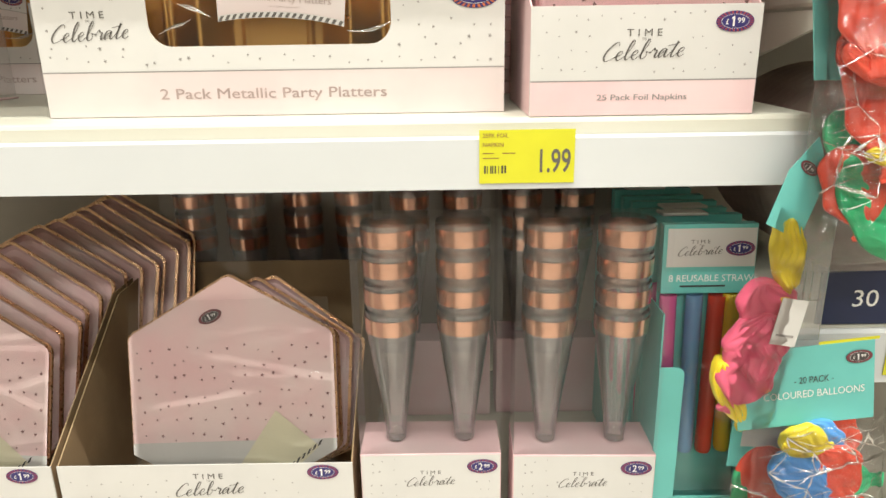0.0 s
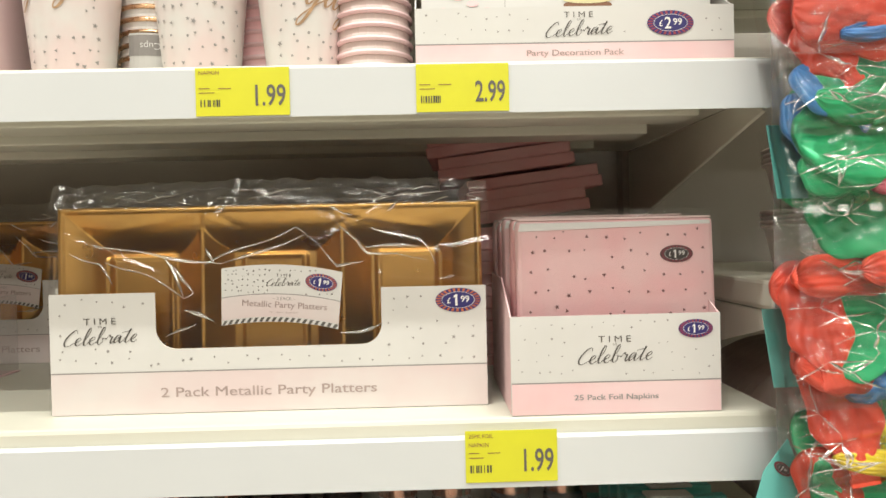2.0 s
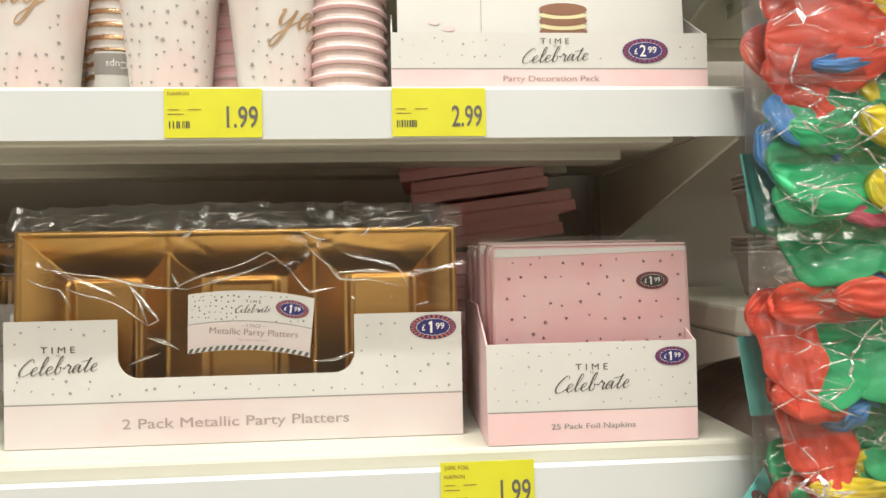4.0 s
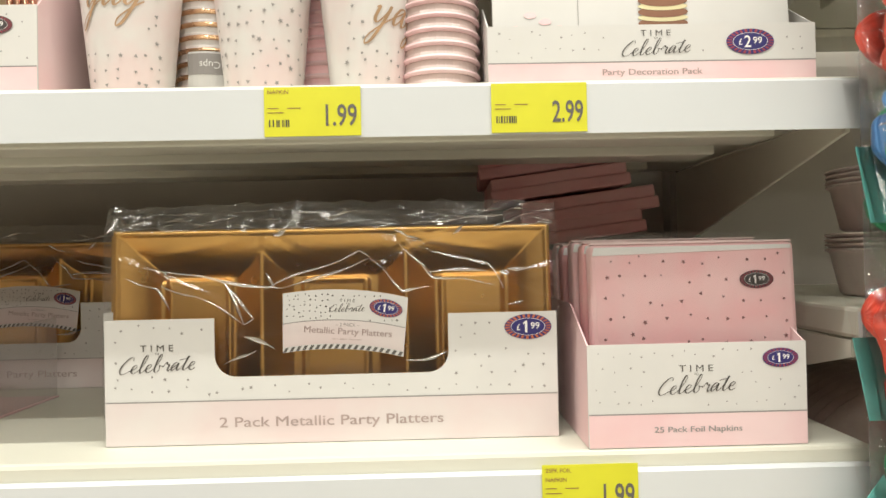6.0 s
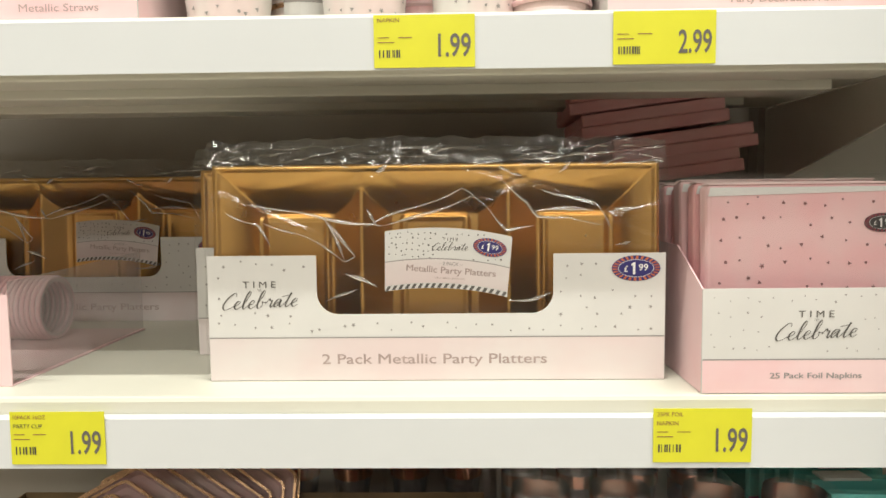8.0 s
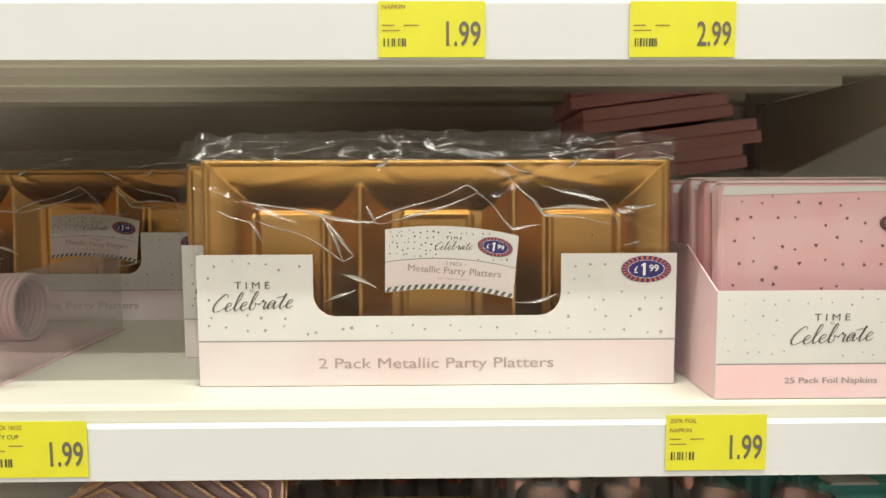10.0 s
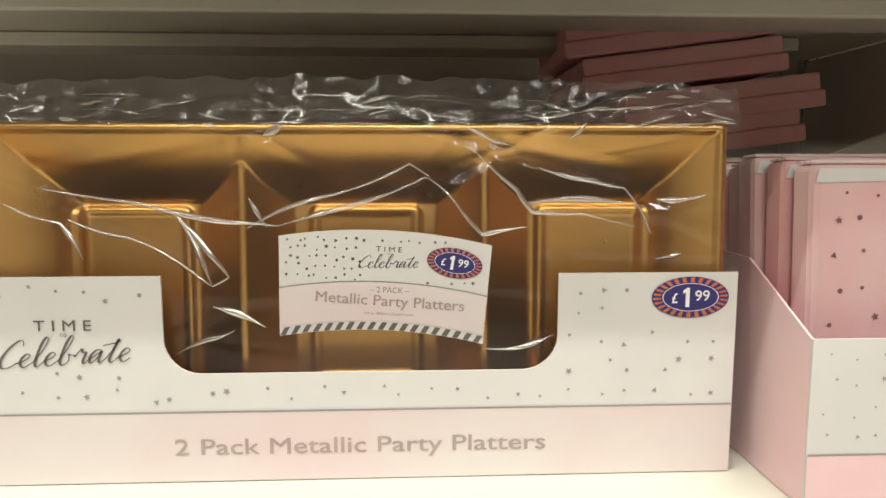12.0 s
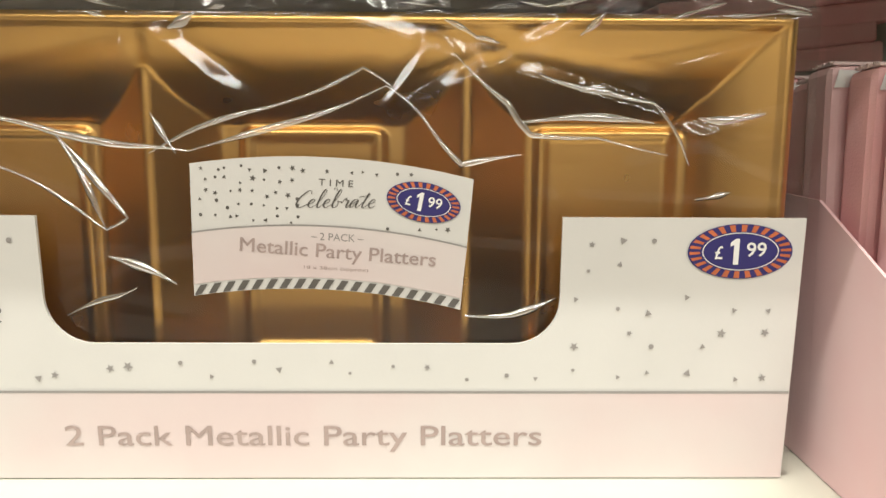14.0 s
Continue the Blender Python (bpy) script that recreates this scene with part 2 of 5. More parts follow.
def lettering(body, cx, cz, width, y, material, parent, height=None, shear=0.0, roll=0.0, name="lettering", bold=0.0):
    me = words(body, width, height, shear)
    if bold:
        bm = bmesh.new()
        bm.from_mesh(me)
        extra = bmesh.ops.duplicate(bm, geom=bm.verts[:] + bm.edges[:] + bm.faces[:])["geom"]
        for v in extra:
            if isinstance(v, bmesh.types.BMVert):
                v.co.x += bold
                v.co.y -= 0.0001
        me = bm
    return part(name, me, material, parent, m=pose(cx, y, cz, 0, roll, 0))


# single-stroke script letters: advance, then the pen's way
SCRIPT = {
    "C": (0.95, ((0.98, 1.60), (0.92, 1.95), (0.68, 1.95), (0.32, 1.35), (0.14, 0.60), (0.28, 0.05), (0.60, 0.06), (0.90, 0.35))),
    "e": (0.62, ((0.02, 0.36), (0.34, 0.58), (0.46, 0.86), (0.30, 1.00), (0.12, 0.70), (0.12, 0.26), (0.32, 0.0), (0.58, 0.26))),
    "l": (0.50, ((0.06, 0.40), (0.34, 1.20), (0.46, 1.95), (0.34, 2.15), (0.20, 1.60), (0.14, 0.45), (0.26, 0.0), (0.48, 0.28))),
    "b": (0.72, ((0.06, 0.40), (0.32, 1.20), (0.44, 1.95), (0.32, 2.15), (0.18, 1.50), (0.14, 0.35), (0.30, 0.0), (0.52, 0.30), (0.46, 0.80), (0.50, 0.72), (0.70, 0.70))),
    "r": (0.66, ((0.06, 0.60), (0.16, 0.95), (0.26, 1.12), (0.34, 0.88), (0.50, 0.84), (0.46, 0.30), (0.54, 0.02), (0.68, 0.26))),
    "a": (0.78, ((0.50, 0.86), (0.28, 0.98), (0.08, 0.52), (0.16, 0.04), (0.38, 0.30), (0.54, 0.92), (0.50, 0.30), (0.60, 0.02), (0.78, 0.28))),
    "t": (0.56, ((0.04, 0.36), (0.26, 1.00), (0.38, 1.75), (0.28, 1.00), (0.20, 0.28), (0.32, 0.0), (0.54, 0.28))),
    "y": (0.86, ((0.02, 0.86), (0.14, 0.92), (0.12, 0.35), (0.28, 0.08), (0.50, 0.50), (0.62, 0.98), (0.52, 0.05), (0.34, -0.85), (0.14, -1.05), (0.12, -0.65), (0.46, -0.10), (0.84, 0.34))),
}


def script_bm(text, cx, cz, w, bm=None, thin=0.008, thick=0.023, slant=0.22, rise=0.05, wide=1.0):
    """Handwritten script, w wide, as one pen stroke with thin upstrokes and thick downstrokes."""
    bm = bm or bmesh.new()
    way, at = [], 0.0
    for ch in text:
        adv, pts = SCRIPT[ch]
        way += [(at + wide * (px + slant * pz), pz) for px, pz in pts]
        at += wide * adv
    lines = [way]
    if "t" in text:
        tx = wide * sum(SCRIPT[c][0] for c in text[:text.index("t")])
        lines.append([(tx + 0.02, 1.28), (tx + 0.45, 1.36), (tx + 0.95, 1.44), (tx + 1.35, 1.62)])
    lo, hi = min(p[0] for p in way), max(p[0] for p in way)
    k = w / (hi - lo)
    for ln in lines:
        fine = []
        for i in range(len(ln) - 1):
            p0, p1, p2, p3 = (Vector(ln[min(max(j, 0), len(ln) - 1)]) for j in (i - 1, i, i + 1, i + 2))
            for j in range(6):
                t = j / 6
                fine.append(0.5 * (2 * p1 + (p2 - p0) * t + (2 * p0 - 5 * p1 + 4 * p2 - p3) * t * t + (3 * p1 - p0 - 3 * p2 + p3) * t ** 3))
        fine.append(Vector(ln[-1]))
        prev = None
        for i, p in enumerate(fine):
            d = fine[min(i + 1, len(fine) - 1)] - fine[max(i - 1, 0)]
            d = d.normalized() if d.length > 1e-6 else Vector((1, 0))
            down = max(0.0, -d.y)
            hw = 0.5 * w * (thin + (thick - thin) * down ** 1.5) / k
            n = Vector((-d.y, d.x)) * hw
            row = []
            for q in (p + n, p - n):
                x = (q.x - (lo + hi) / 2) * k
                row.append(bm.verts.new((cx + x, 0, cz + (q.y - 0.75) * k + rise * x)))
            if prev:
                bm.faces.new((prev[1], row[1], row[0], prev[0]))
            prev = row
    return bm


def print_into(bm, body, cx, cz, width, height):
    """Adds words of the built-in font to a flat print."""
    me = words(body, width, height)
    old = len(bm.verts)
    bm.from_mesh(me)
    bm.verts.ensure_lookup_table()
    for v in bm.verts[old:]:
        v.co.x += cx
        v.co.z += cz


def brand_mark(cx, cz, w, y, parent):
    """The range's greeting: small capitals over a word in script."""
    bm = script_bm("Celebrate", cx, cz - 0.02 * w, w * 1.04, wide=1.6)
    print_into(bm, "T I M E", cx - 0.01 * w, cz + 0.225 * w, 0.46 * w, 0.088 * w)
    print_into(bm, "TO", cx - 0.01 * w, cz + 0.145 * w, 0.06 * w, 0.03 * w)
    return part("brand_mark", bm, M_CHAR, parent, m=pose(0, y, 0))


def confetti(x0, x1, z0, z1, n, seed, size=0.0014, keep=None):
    """Printed stars, dots and triangles, one joined print."""
    rnd = random.Random(seed)
    bm = bmesh.new()
    cols = max(1, round(math.sqrt(n * (x1 - x0) / max(1e-6, z1 - z0))))
    rows = max(1, round(n / cols))
    for r in range(rows):
        for c in range(cols):
            cx = x0 + (x1 - x0) * (c + 0.5 + rnd.uniform(-0.30, 0.30)) / cols
            cz = z0 + (z1 - z0) * (r + 0.5 + rnd.uniform(-0.30, 0.30)) / rows
            kind, s, t0 = rnd.randrange(3), size * rnd.uniform(0.7, 1.2), rnd.uniform(0, 6)
            if keep and not keep(cx, cz):
                continue
            if kind == 0:
                pts = [(cx + s * (1.15 if k % 2 == 0 else 0.5) * math.cos(t0 + k * math.pi / 5), cz + s * (1.15 if k % 2 == 0 else 0.5) * math.sin(t0 + k * math.pi / 5)) for k in range(10)]
            elif kind == 1:
                pts = [(cx + 0.62 * s * math.cos(k * math.pi / 4), cz + 0.62 * s * math.sin(k * math.pi / 4)) for k in range(8)]
            else:
                pts = [(cx + s * math.cos(t0 + k * 2.094), cz + s * math.sin(t0 + k * 2.094)) for k in range(3)]
            flat(pts, 0, bm)
    return bm


def price_badge(cx, cz, w, y, parent, price, roll=0.0, tick=None, dark=None):
    """Oval price badge: navy with a ring of ticks and a white price."""
    h = w * 0.53
    base = part("price_badge", flat(oval(0, 0, w / 2, h / 2)), dark or M_NAVY, parent, "oval navy price badge with orange ticks", m=pose(cx, y, cz, 0, roll, 0))
    bm = bmesh.new()
    n = 26
    for k in range(n):
        a0, a1 = 2 * math.pi * (k + 0.08) / n, 2 * math.pi * (k + 0.56) / n
        flat([(w / 2 * 0.97 * math.cos(a0), h / 2 * 0.97 * math.sin(a0)), (w / 2 * 0.97 * math.cos(a1), h / 2 * 0.97 * math.sin(a1)),
              (w / 2 * 0.77 * math.cos(a1), h / 2 * 0.72 * math.sin(a1)), (w / 2 * 0.77 * math.cos(a0), h / 2 * 0.72 * math.sin(a0))], 0, bm)
    part("tick_ring", bm, tick or M_BADGE, base, m=pose(0, -0.0002, 0))
    ring = bmesh.new()
    o, i2 = oval(0, 0, w * 0.365, h * 0.345), oval(0, 0, w * 0.355, h * 0.33)
    for k in range(40):
        j = (k + 1) % 40
        ring.faces.new([ring.verts.new((p[0], 0, p[1])) for p in (o[k], o[j], i2[j], i2[k])])
    part("white_ring", ring, M_WHITE, base, m=pose(0, -0.0003, 0))
    pounds, pence = price.split(".")
    lettering("£", -0.205 * w, -0.01 * w, 0.075 * w, -0.0004, M_WHITE, base, height=0.13 * w, name="price_text")
    if pounds == "1":
        part("price_text", flat([(w * a - 0.05 * w, w * b) for a, b in ((0.035, -0.125), (0.035, 0.125), (0.0, 0.125), (-0.05, 0.088), (-0.05, 0.045), (-0.016, 0.066), (-0.016, -0.125))]), M_WHITE, base, m=pose(0, -0.0004, 0))
    else:
        lettering(pounds, -0.055 * w, 0, 0.14 * w, -0.0004, M_WHITE, base, height=0.25 * w, name="price_text")
    lettering(pence, 0.15 * w, 0.02 * w, 0.19 * w, -0.0004, M_WHITE, base, height=0.14 * w, name="price_text")
    return base

# ---- the shop round the shelves ----
MID, TOP, LOW = 1.150, 1.4595, 0.700     # shelf decks
FRONT, BACK = 0.622, 1.09               # price rail and back panel
BAY0, BAY1 = -0.94, 0.316               # the bay's ends

solid("floor", block(-4, 4, -7.4, 3.5, -0.1, 0), M_FLOOR, "grey speckled vinyl shop floor", "floor", kind="structure")
solid("ceiling", block(-4, 4, -7.4, 3.5, CEIL, CEIL + 0.1), M_CEIL, "off-white tiled shop ceiling", "ceiling", kind="structure")
# unseen walls added to close the room, dark to cut fill and reflections
for nm, b in (("wall_south", (-4, 4, -7.5, -7.4)), ("wall_north", (-4, 4, 3.5, 3.6)), ("wall_west", (-4.1, -4, -7.5, 3.6)), ("wall_east", (4, 4.1, -7.5, 3.6))):
    solid(nm, block(*b, 0, CEIL), M_WALL, "plain dark brown wall added out of view", "wall", kind="structure")

# housings for all rows, the added far fill rows too
for lx in (-1.9, 0.0, 1.9):
    for ly, watts, wide in LAMP_ROWS:
        lamp = thing("ceiling_light", "long white fluorescent batten on the ceiling, far rows added as fill", "ceiling light", pose(lx, ly, CEIL), group="ceiling lights")
        part("housing", block(-0.88, 0.88, -wide / 2 - 0.02, wide / 2 + 0.02, -0.05, -0.002, 0.006), M_METAL, lamp)
        for ex in (-0.875, 0.86):
            part("end_cap", block(ex, ex + 0.015, -wide / 2 - 0.015, wide / 2 + 0.015, -0.075, -0.05, 0.003), M_METAL, lamp)

# ---- gondola ----


def gondola(x0, x1, label):
    g = thing("shelving_frame", label, "shelving", pose(0, 0, 0), kind="structure")
    part("back_panel", block(x0 + 0.004, x1 - 0.004, BACK, BACK + 0.02, 0.0, 2.1, 0.002), M_BACK, g)
    part("plinth", block(x0 + 0.002, x1 - 0.002, FRONT + 0.01, BACK, 0.0, 0.12, 0.003), M_SHELF, g)
    for px in (x0, x1):
        if px == BAY1 and x0 == BAY1:
            continue
        bm = block(px - 0.016, px + 0.016, BACK - 0.032, BACK - 0.001, 0.0, 2.1)
        # slots of the upright, as dark bars on its face for the shade inside
        up = part("upright", bm, M_BACK, g, "slotted grey steel upright")
        sb = bmesh.new()
        for k in range(70):
            for sx in (-0.007, 0.004):
                block(px + sx, px + sx + 0.003, BACK - 0.0335, BACK - 0.0315, 0.16 + 0.0275 * k, 0.172 + 0.0275 * k, bm=sb)
        part("slot_row", sb, M_INK, up)
    return g


gondola(BAY0, BAY1, "grey steel shop shelving frame with slotted uprights")
gondola(BAY1, BAY1 + 1.25, "grey steel frame of the neighbouring shelf bay")


def shop_shelf(x0, x1, z, label, y0=FRONT, rail=0.052, lift=0.002):
    s = thing("shop_shelf", label, "shelf", pose(0, 0, z), group="shop shelves")
    part("deck", block(x0 + 0.001, x1 - 0.001, y0 + 0.0045, BACK - 0.034, -0.028, 0, 0.004), M_SHELF, s)
    # price rail: a flat face, rolled top and bottom edges
    prof = [(y0, -0.058), (y0 - 0.0025, -0.060), (y0 - 0.0025, -0.0085), (y0 + 0.0005, -0.0055), (y0 + 0.0035, -0.0055), (y0 + 0.0035, -0.058)]
    prof = [(a, lift - 0.0055 + (b + 0.0055) * rail / 0.0525) for a, b in prof]
    part("price_rail", side_panel(prof, x0, x1), M_LIP, s, "white plastic price rail")
    for ry, dz, inset in ((y0 + 0.065, 0.040, 0.045), (y0 + 0.13, 0.047, 0.075), (y0 + 0.30, 0.040, 0.09)):
        part("stiffener", block(x0 + inset, x1 - inset, ry, ry + 0.05, -dz, -0.0285, 0.002), M_SHELF, s)
    for bx in (x0 + 0.003, x1 - 0.007):
        part("bracket", side_panel([(y0 + 0.02, -0.03), (BACK - 0.035, -0.03), (BACK - 0.035, -0.135), (BACK - 0.06, -0.135), (y0 + 0.02, -0.045)], bx, bx + 0.004), M_SHELF, s, "tapering steel shelf bracket")
    return s


SHELF = "white enamelled steel shop shelf with price rail"
for z in (LOW, MID):
    shop_shelf(BAY0 + 0.001, BAY1 - 0.001, z, SHELF, rail=0.0425, lift=-0.0085)
shop_shelf(BAY0 + 0.001, BAY1 - 0.001, TOP, SHELF, rail=0.0415, lift=0.0025)
shop_shelf(BAY0 + 0.001, BAY1 - 0.001, 1.86, SHELF)
# the unseen 1.63 shelf is added to shade the neighbouring back panel
for z in (0.50, 0.952, 1.262, 1.63):
    shop_shelf(BAY1 + 0.001, BAY1 + 1.249, z, "white steel shelf of the neighbouring bay, topmost added for shade", y0=FRONT + 0.02)


M_CHAR = mat("charcoal_print", (0.13, 0.12, 0.11), 0.45, var=0.1, bump=0)


def price_tag(x, ztop, price, lines, label, tall=1.0):
    t = thing("price_tag", label, "price tag", pose(x, FRONT - 0.0032, ztop) @ Matrix.Diagonal((1, 1, tall, 1)), group="price tags")
    part("card", panel(rect(0, 0.079, -0.0445, 0), -0.0006, 0), M_YELLOW, t)
    y = -0.0010
    lettering(price, 0.063, -0.026, 0.0255, y, M_CHAR, t, height=0.020, name="price_text")
    zz = -0.0045
    for k, (txt, wdt, ink) in enumerate(lines):
        lettering(txt, 0.003 + wdt / 2, zz, wdt, y, ink, t, height=0.0034)
        zz -= 0.0075
    bm = bmesh.new()
    for bx, bw, bz in ((0.003, 0.009, -0.0195), (0.019, 0.011, -0.0195), (0.003, 0.013, -0.0235), (0.052, 0.0012, -0.035)):
        flat(rect(bx, bx + bw, bz, bz + 0.0007), 0, bm)
    part("small_print", bm, M_BROWN, t, m=pose(0, y, 0))
    bm = bmesh.new()
    rnd = random.Random(round(x * 1000))
    bx = 0.004
    while bx < 0.021:
        bw = rnd.choice((0.0006, 0.001, 0.0014))
        flat(rect(bx, bx + bw, -0.036, -0.0295), 0, bm)
        bx += bw + rnd.choice((0.0006, 0.0011, 0.002))
    part("barcode", bm, M_INK, t, m=pose(0, y, 0))
    return t


price_tag(0.035, 1.1415, "1.99", [("25PK FOIL", 0.021, M_BROWN), ("NAPKIN", 0.017, M_BROWN)], "yellow price tag for foil napkins on the rail")
price_tag(-0.493, 1.1405, "1.99", [("10PACK 16OZ", 0.027, M_BROWN), ("PARTY CUP", 0.024, M_INK)], "yellow price tag for party cups on the rail")
price_tag(-0.186, 1.4553, "1.99", [("NAPKIN", 0.017, M_BROWN)], "yellow price tag on the upper rail", 0.91)
price_tag(0.0, 1.4553, "2.99", [], "yellow price tag for decoration pack on the rail", 0.91)

# ---- cartons ----


def display_carton(name, label, m, w, d, hf, hb, front=None, cut=None, outside=M_CARD, side=M_CARD, inside=M_KRAFT, slope=0.45):
    """An open display carton: base, back, two sides that fall to a low front. Origin at the front left base corner."""
    c = thing(name, label, "display box", m)
    t = 0.0014
    pts = rect(0, w, 0.0004, hf)
    if cut:
        c0, c1, cb, r = cut
        pts = [(0, 0.0004), (w, 0.0004), (w, hf), (c1, hf)]
        pts += [(c1 - r + r * math.cos(-a), cb + r - r * math.sin(a)) for a in [math.pi / 2 * k / 8 for k in range(9)]]
        pts += [(c0 + r - r * math.sin(a), cb + r - r * math.cos(a)) for a in [math.pi / 2 * k / 8 for k in range(9)]]
        pts += [(c0, hf), (0, hf)]
    part("front_panel", panel(pts, 0, t), outside, c)
    part("back_panel", panel(rect(0.0002, w - 0.0002, 0.0004, hb), d - t, d), inside, c)
    part("base_panel", block(t, w - t, t, d - t, 0.0002, t), inside, c)
    sp = [(t + 0.0002, 0.0006), (d - t - 0.0002, 0.0006), (d - t - 0.0002, hb - 0.0004), (d * slope, hb - 0.0004), (t + 0.0002, hf - 0.0005)]
    part("side_panel", side_panel(sp, 0, t), side, c)
    part("side_panel", side_panel(sp, w - t, w), side, c)
    return c


def band(parent, w, z1, material, z0=0.0008):
    part("printed_band", flat(rect(0.0004, w - 0.0004, z0, z1)), material, parent, m=pose(0, -0.0004, 0))
    part("printed_line", flat(rect(0.0004, w - 0.0004, z1, z1 + 0.0011)), M_GREY, parent, m=pose(0, -0.0005, 0))


# platter tray: three pressed compartments
TW, TH = 0.401, 0.192


def tray_depth(x, z):
    """Depth behind the rim: sloping walls, two hipped dividers, a floor with a bead."""
    edge = min(x, TW - x, z, TH - z)
    if edge < 0.006:
        return -0.0016 * math.sin(edge / 0.006 * math.pi)

    def wall(q):
        q = min(1.0, max(0.0, q))
        return 0.0225 * (0.45 * q + 0.55 * q ** 2.6)
    dr = min(abs(x - TW / 3), abs(x - 2 * TW / 3))
    d = min(wall((edge - 0.006) / 0.038), 0.0050 + 0.0175 * min(1.0, max(0.0, dr - 0.0012) / 0.0255))
    # stepped bead round each compartment's floor
    cx = (math.floor(min(2.999, x / (TW / 3))) + 0.5) * TW / 3
    cx += (0.004 if x < TW / 3 else (-0.004 if x > 2 * TW / 3 else 0.0))
    ax, az = abs(x - cx) - 0.0265, abs(z - TH / 2) - 0.046
    q = math.hypot(max(ax, 0), max(az, 0)) + min(max(ax, az), 0) - 0.006
    if q < 0:
        d -= 0.0026 * min(1, -q / 0.002) - 0.0012 * min(1, max(0, -q - 0.005) / 0.0015)
    return d


def tray_bm():
    nx, nz = 264, 127
    return sheet(nx, nz, lambda u, v: (u * TW, tray_depth(u * TW, v * TH), v * TH))


TRAY = mesh_of(tray_bm(), "platter", True)
TRAY.materials.append(M_GOLD)


def crease_field(seed, n, w, h, centre=None):
    """Random sharp creases over a sheet w x h, as a height function."""
    rnd = random.Random(seed)
    segs = []
    for _ in range(n):
        ax, az = rnd.uniform(0, w), rnd.uniform(0, h)
        a, ln = rnd.gauss(0.0, 0.45) * rnd.choice((1, 1, 1.6)), rnd.uniform(0.05, 0.20)
        segs.append((ax, az, math.cos(a), math.sin(a), ln, 0.0, 0.0))
        wd = rnd.uniform(0.0025, 0.0075)
        segs[-1] = segs[-1][:5] + (wd * rnd.uniform(0.10, 0.48) * rnd.choice((1, 1, -1)), wd)

    def f(x, z):
        y = 0.0
        for ax, az, ca, sa, ln, amp, wd in segs:
            dx, dz = x - ax, z - az
            along = dx * ca + dz * sa
            if -0.02 < along < ln + 0.02:
                across = abs(-dx * sa + dz * ca)
                if across < wd:
                    end = max(0.0, min(1.0, (along + 0.02) / 0.03, (ln + 0.02 - along) / 0.03))
                    y += amp * end * (1 - across / wd)
        return y
    return f


def wrap_point(w, h, seed, top):
    f = crease_field(seed, 26, w, h)

    def p(u, v):
        x, z = u * w, v * h
        y = -0.55 * f(x, z) + 0.0012 * noise.noise(Vector((x * 14, z * 16, seed)))
        # pushed out over the label and drawn in between the dividers
        bulge = math.exp(-((x - 0.2190) / 0.085) ** 4 - ((z - 0.100) / 0.062) ** 4)
        y = y * (1 - 0.85 * bulge) - 0.0042 * bulge
        y = max(y, -0.0080 if z < 0.118 else -0.012)
        rim = min(1.0, (1 - v) / 0.02)
        zz = z + (1 - rim) * 0.004 * noise.noise(Vector((x * 60, 3, seed)))
        if v > top:
            k = (v - top) / (1 - top)
            y += 0.006 * k * noise.noise(Vector((x * 26, 7, seed))) + 0.004 * k * noise.noise(Vector((x * 90, z * 60, seed))) + 0.008 * k
            zz += 0.004 * math.sin(math.pi * u) * k
        return (x, y, zz)
    return p


def ridge_into(bm, way, w, h, surface, wide, rnd):
    """One pinched fold of the film: a thin tapered ridge along way, standing on the surface."""
    pts = []
    for i in range(len(way) - 1):
        a, b = Vector(way[i]), Vector(way[i + 1])
        bow = rnd.uniform(-0.05, 0.05) * (b - a).length
        side = Vector((-(b - a).y, (b - a).x)).normalized()
        n = max(4, round((b - a).length / 0.0025))
        pts += [a.lerp(b, k / n) + side * bow * math.sin(math.pi * k / n) for k in range(n)]
    pts.append(Vector(way[-1]))
    ph, rows = rnd.uniform(0, 6), []
    for i, p in enumerate(pts):
        t = i / (len(pts) - 1)
        d = (pts[min(i + 1, len(pts) - 1)] - pts[max(i - 1, 0)]).normalized()
        x, z = min(max(p.x, 0.004), w - 0.004), min(max(p.y, 0.004), h * 0.97)
        y = surface(x / w, z / h)[1]
        r = wide * (0.25 + min(1.0, 3.5 * t, 3.5 * (1 - t)) * (0.75 + 0.45 * math.sin(7 * t + ph)))
        rows.append([bm.verts.new((x - d.y * r * c, y - 0.0001 - r * e, z + d.x * r * c)) for c, e in ((-1.5, 0), (-0.8, 0.7), (0, 1.0), (0.8, 0.7), (1.5, 0))])
    for p, q in zip(rows, rows[1:]):
        for k in range(4):
            bm.faces.new((p[k], p[k + 1], q[k + 1], q[k]))


def fold_lines(w, h, surface, knots, seed):
    """Pinched folds that run from knot to knot."""
    rnd = random.Random(seed)
    bm = bmesh.new()
    for i, a in enumerate(knots):
        near = sorted((k for k in range(len(knots)) if k != i), key=lambda k: math.dist(a, knots[k]))
        for k in near[:2]:
            ridge_into(bm, (a, knots[k]), w, h, surface, rnd.uniform(0.00030, 0.00075), rnd)
        for k in range(2):
            t, r = rnd.uniform(-0.6, 0.6) + math.pi * rnd.randint(0, 1), rnd.uniform(0.012, 0.035)
            ridge_into(bm, (a, (a[0] + r * math.cos(t), a[1] + r * math.sin(t))), w, h, surface, rnd.uniform(0.0002, 0.0004), rnd)
    return bm


WW, WH = 0.414, 0.214
WRAP_SURFACE = wrap_point(WW, WH, 5, 0.895)
WRAP = mesh_of(sheet(400, 200, WRAP_SURFACE), "wrap", True)
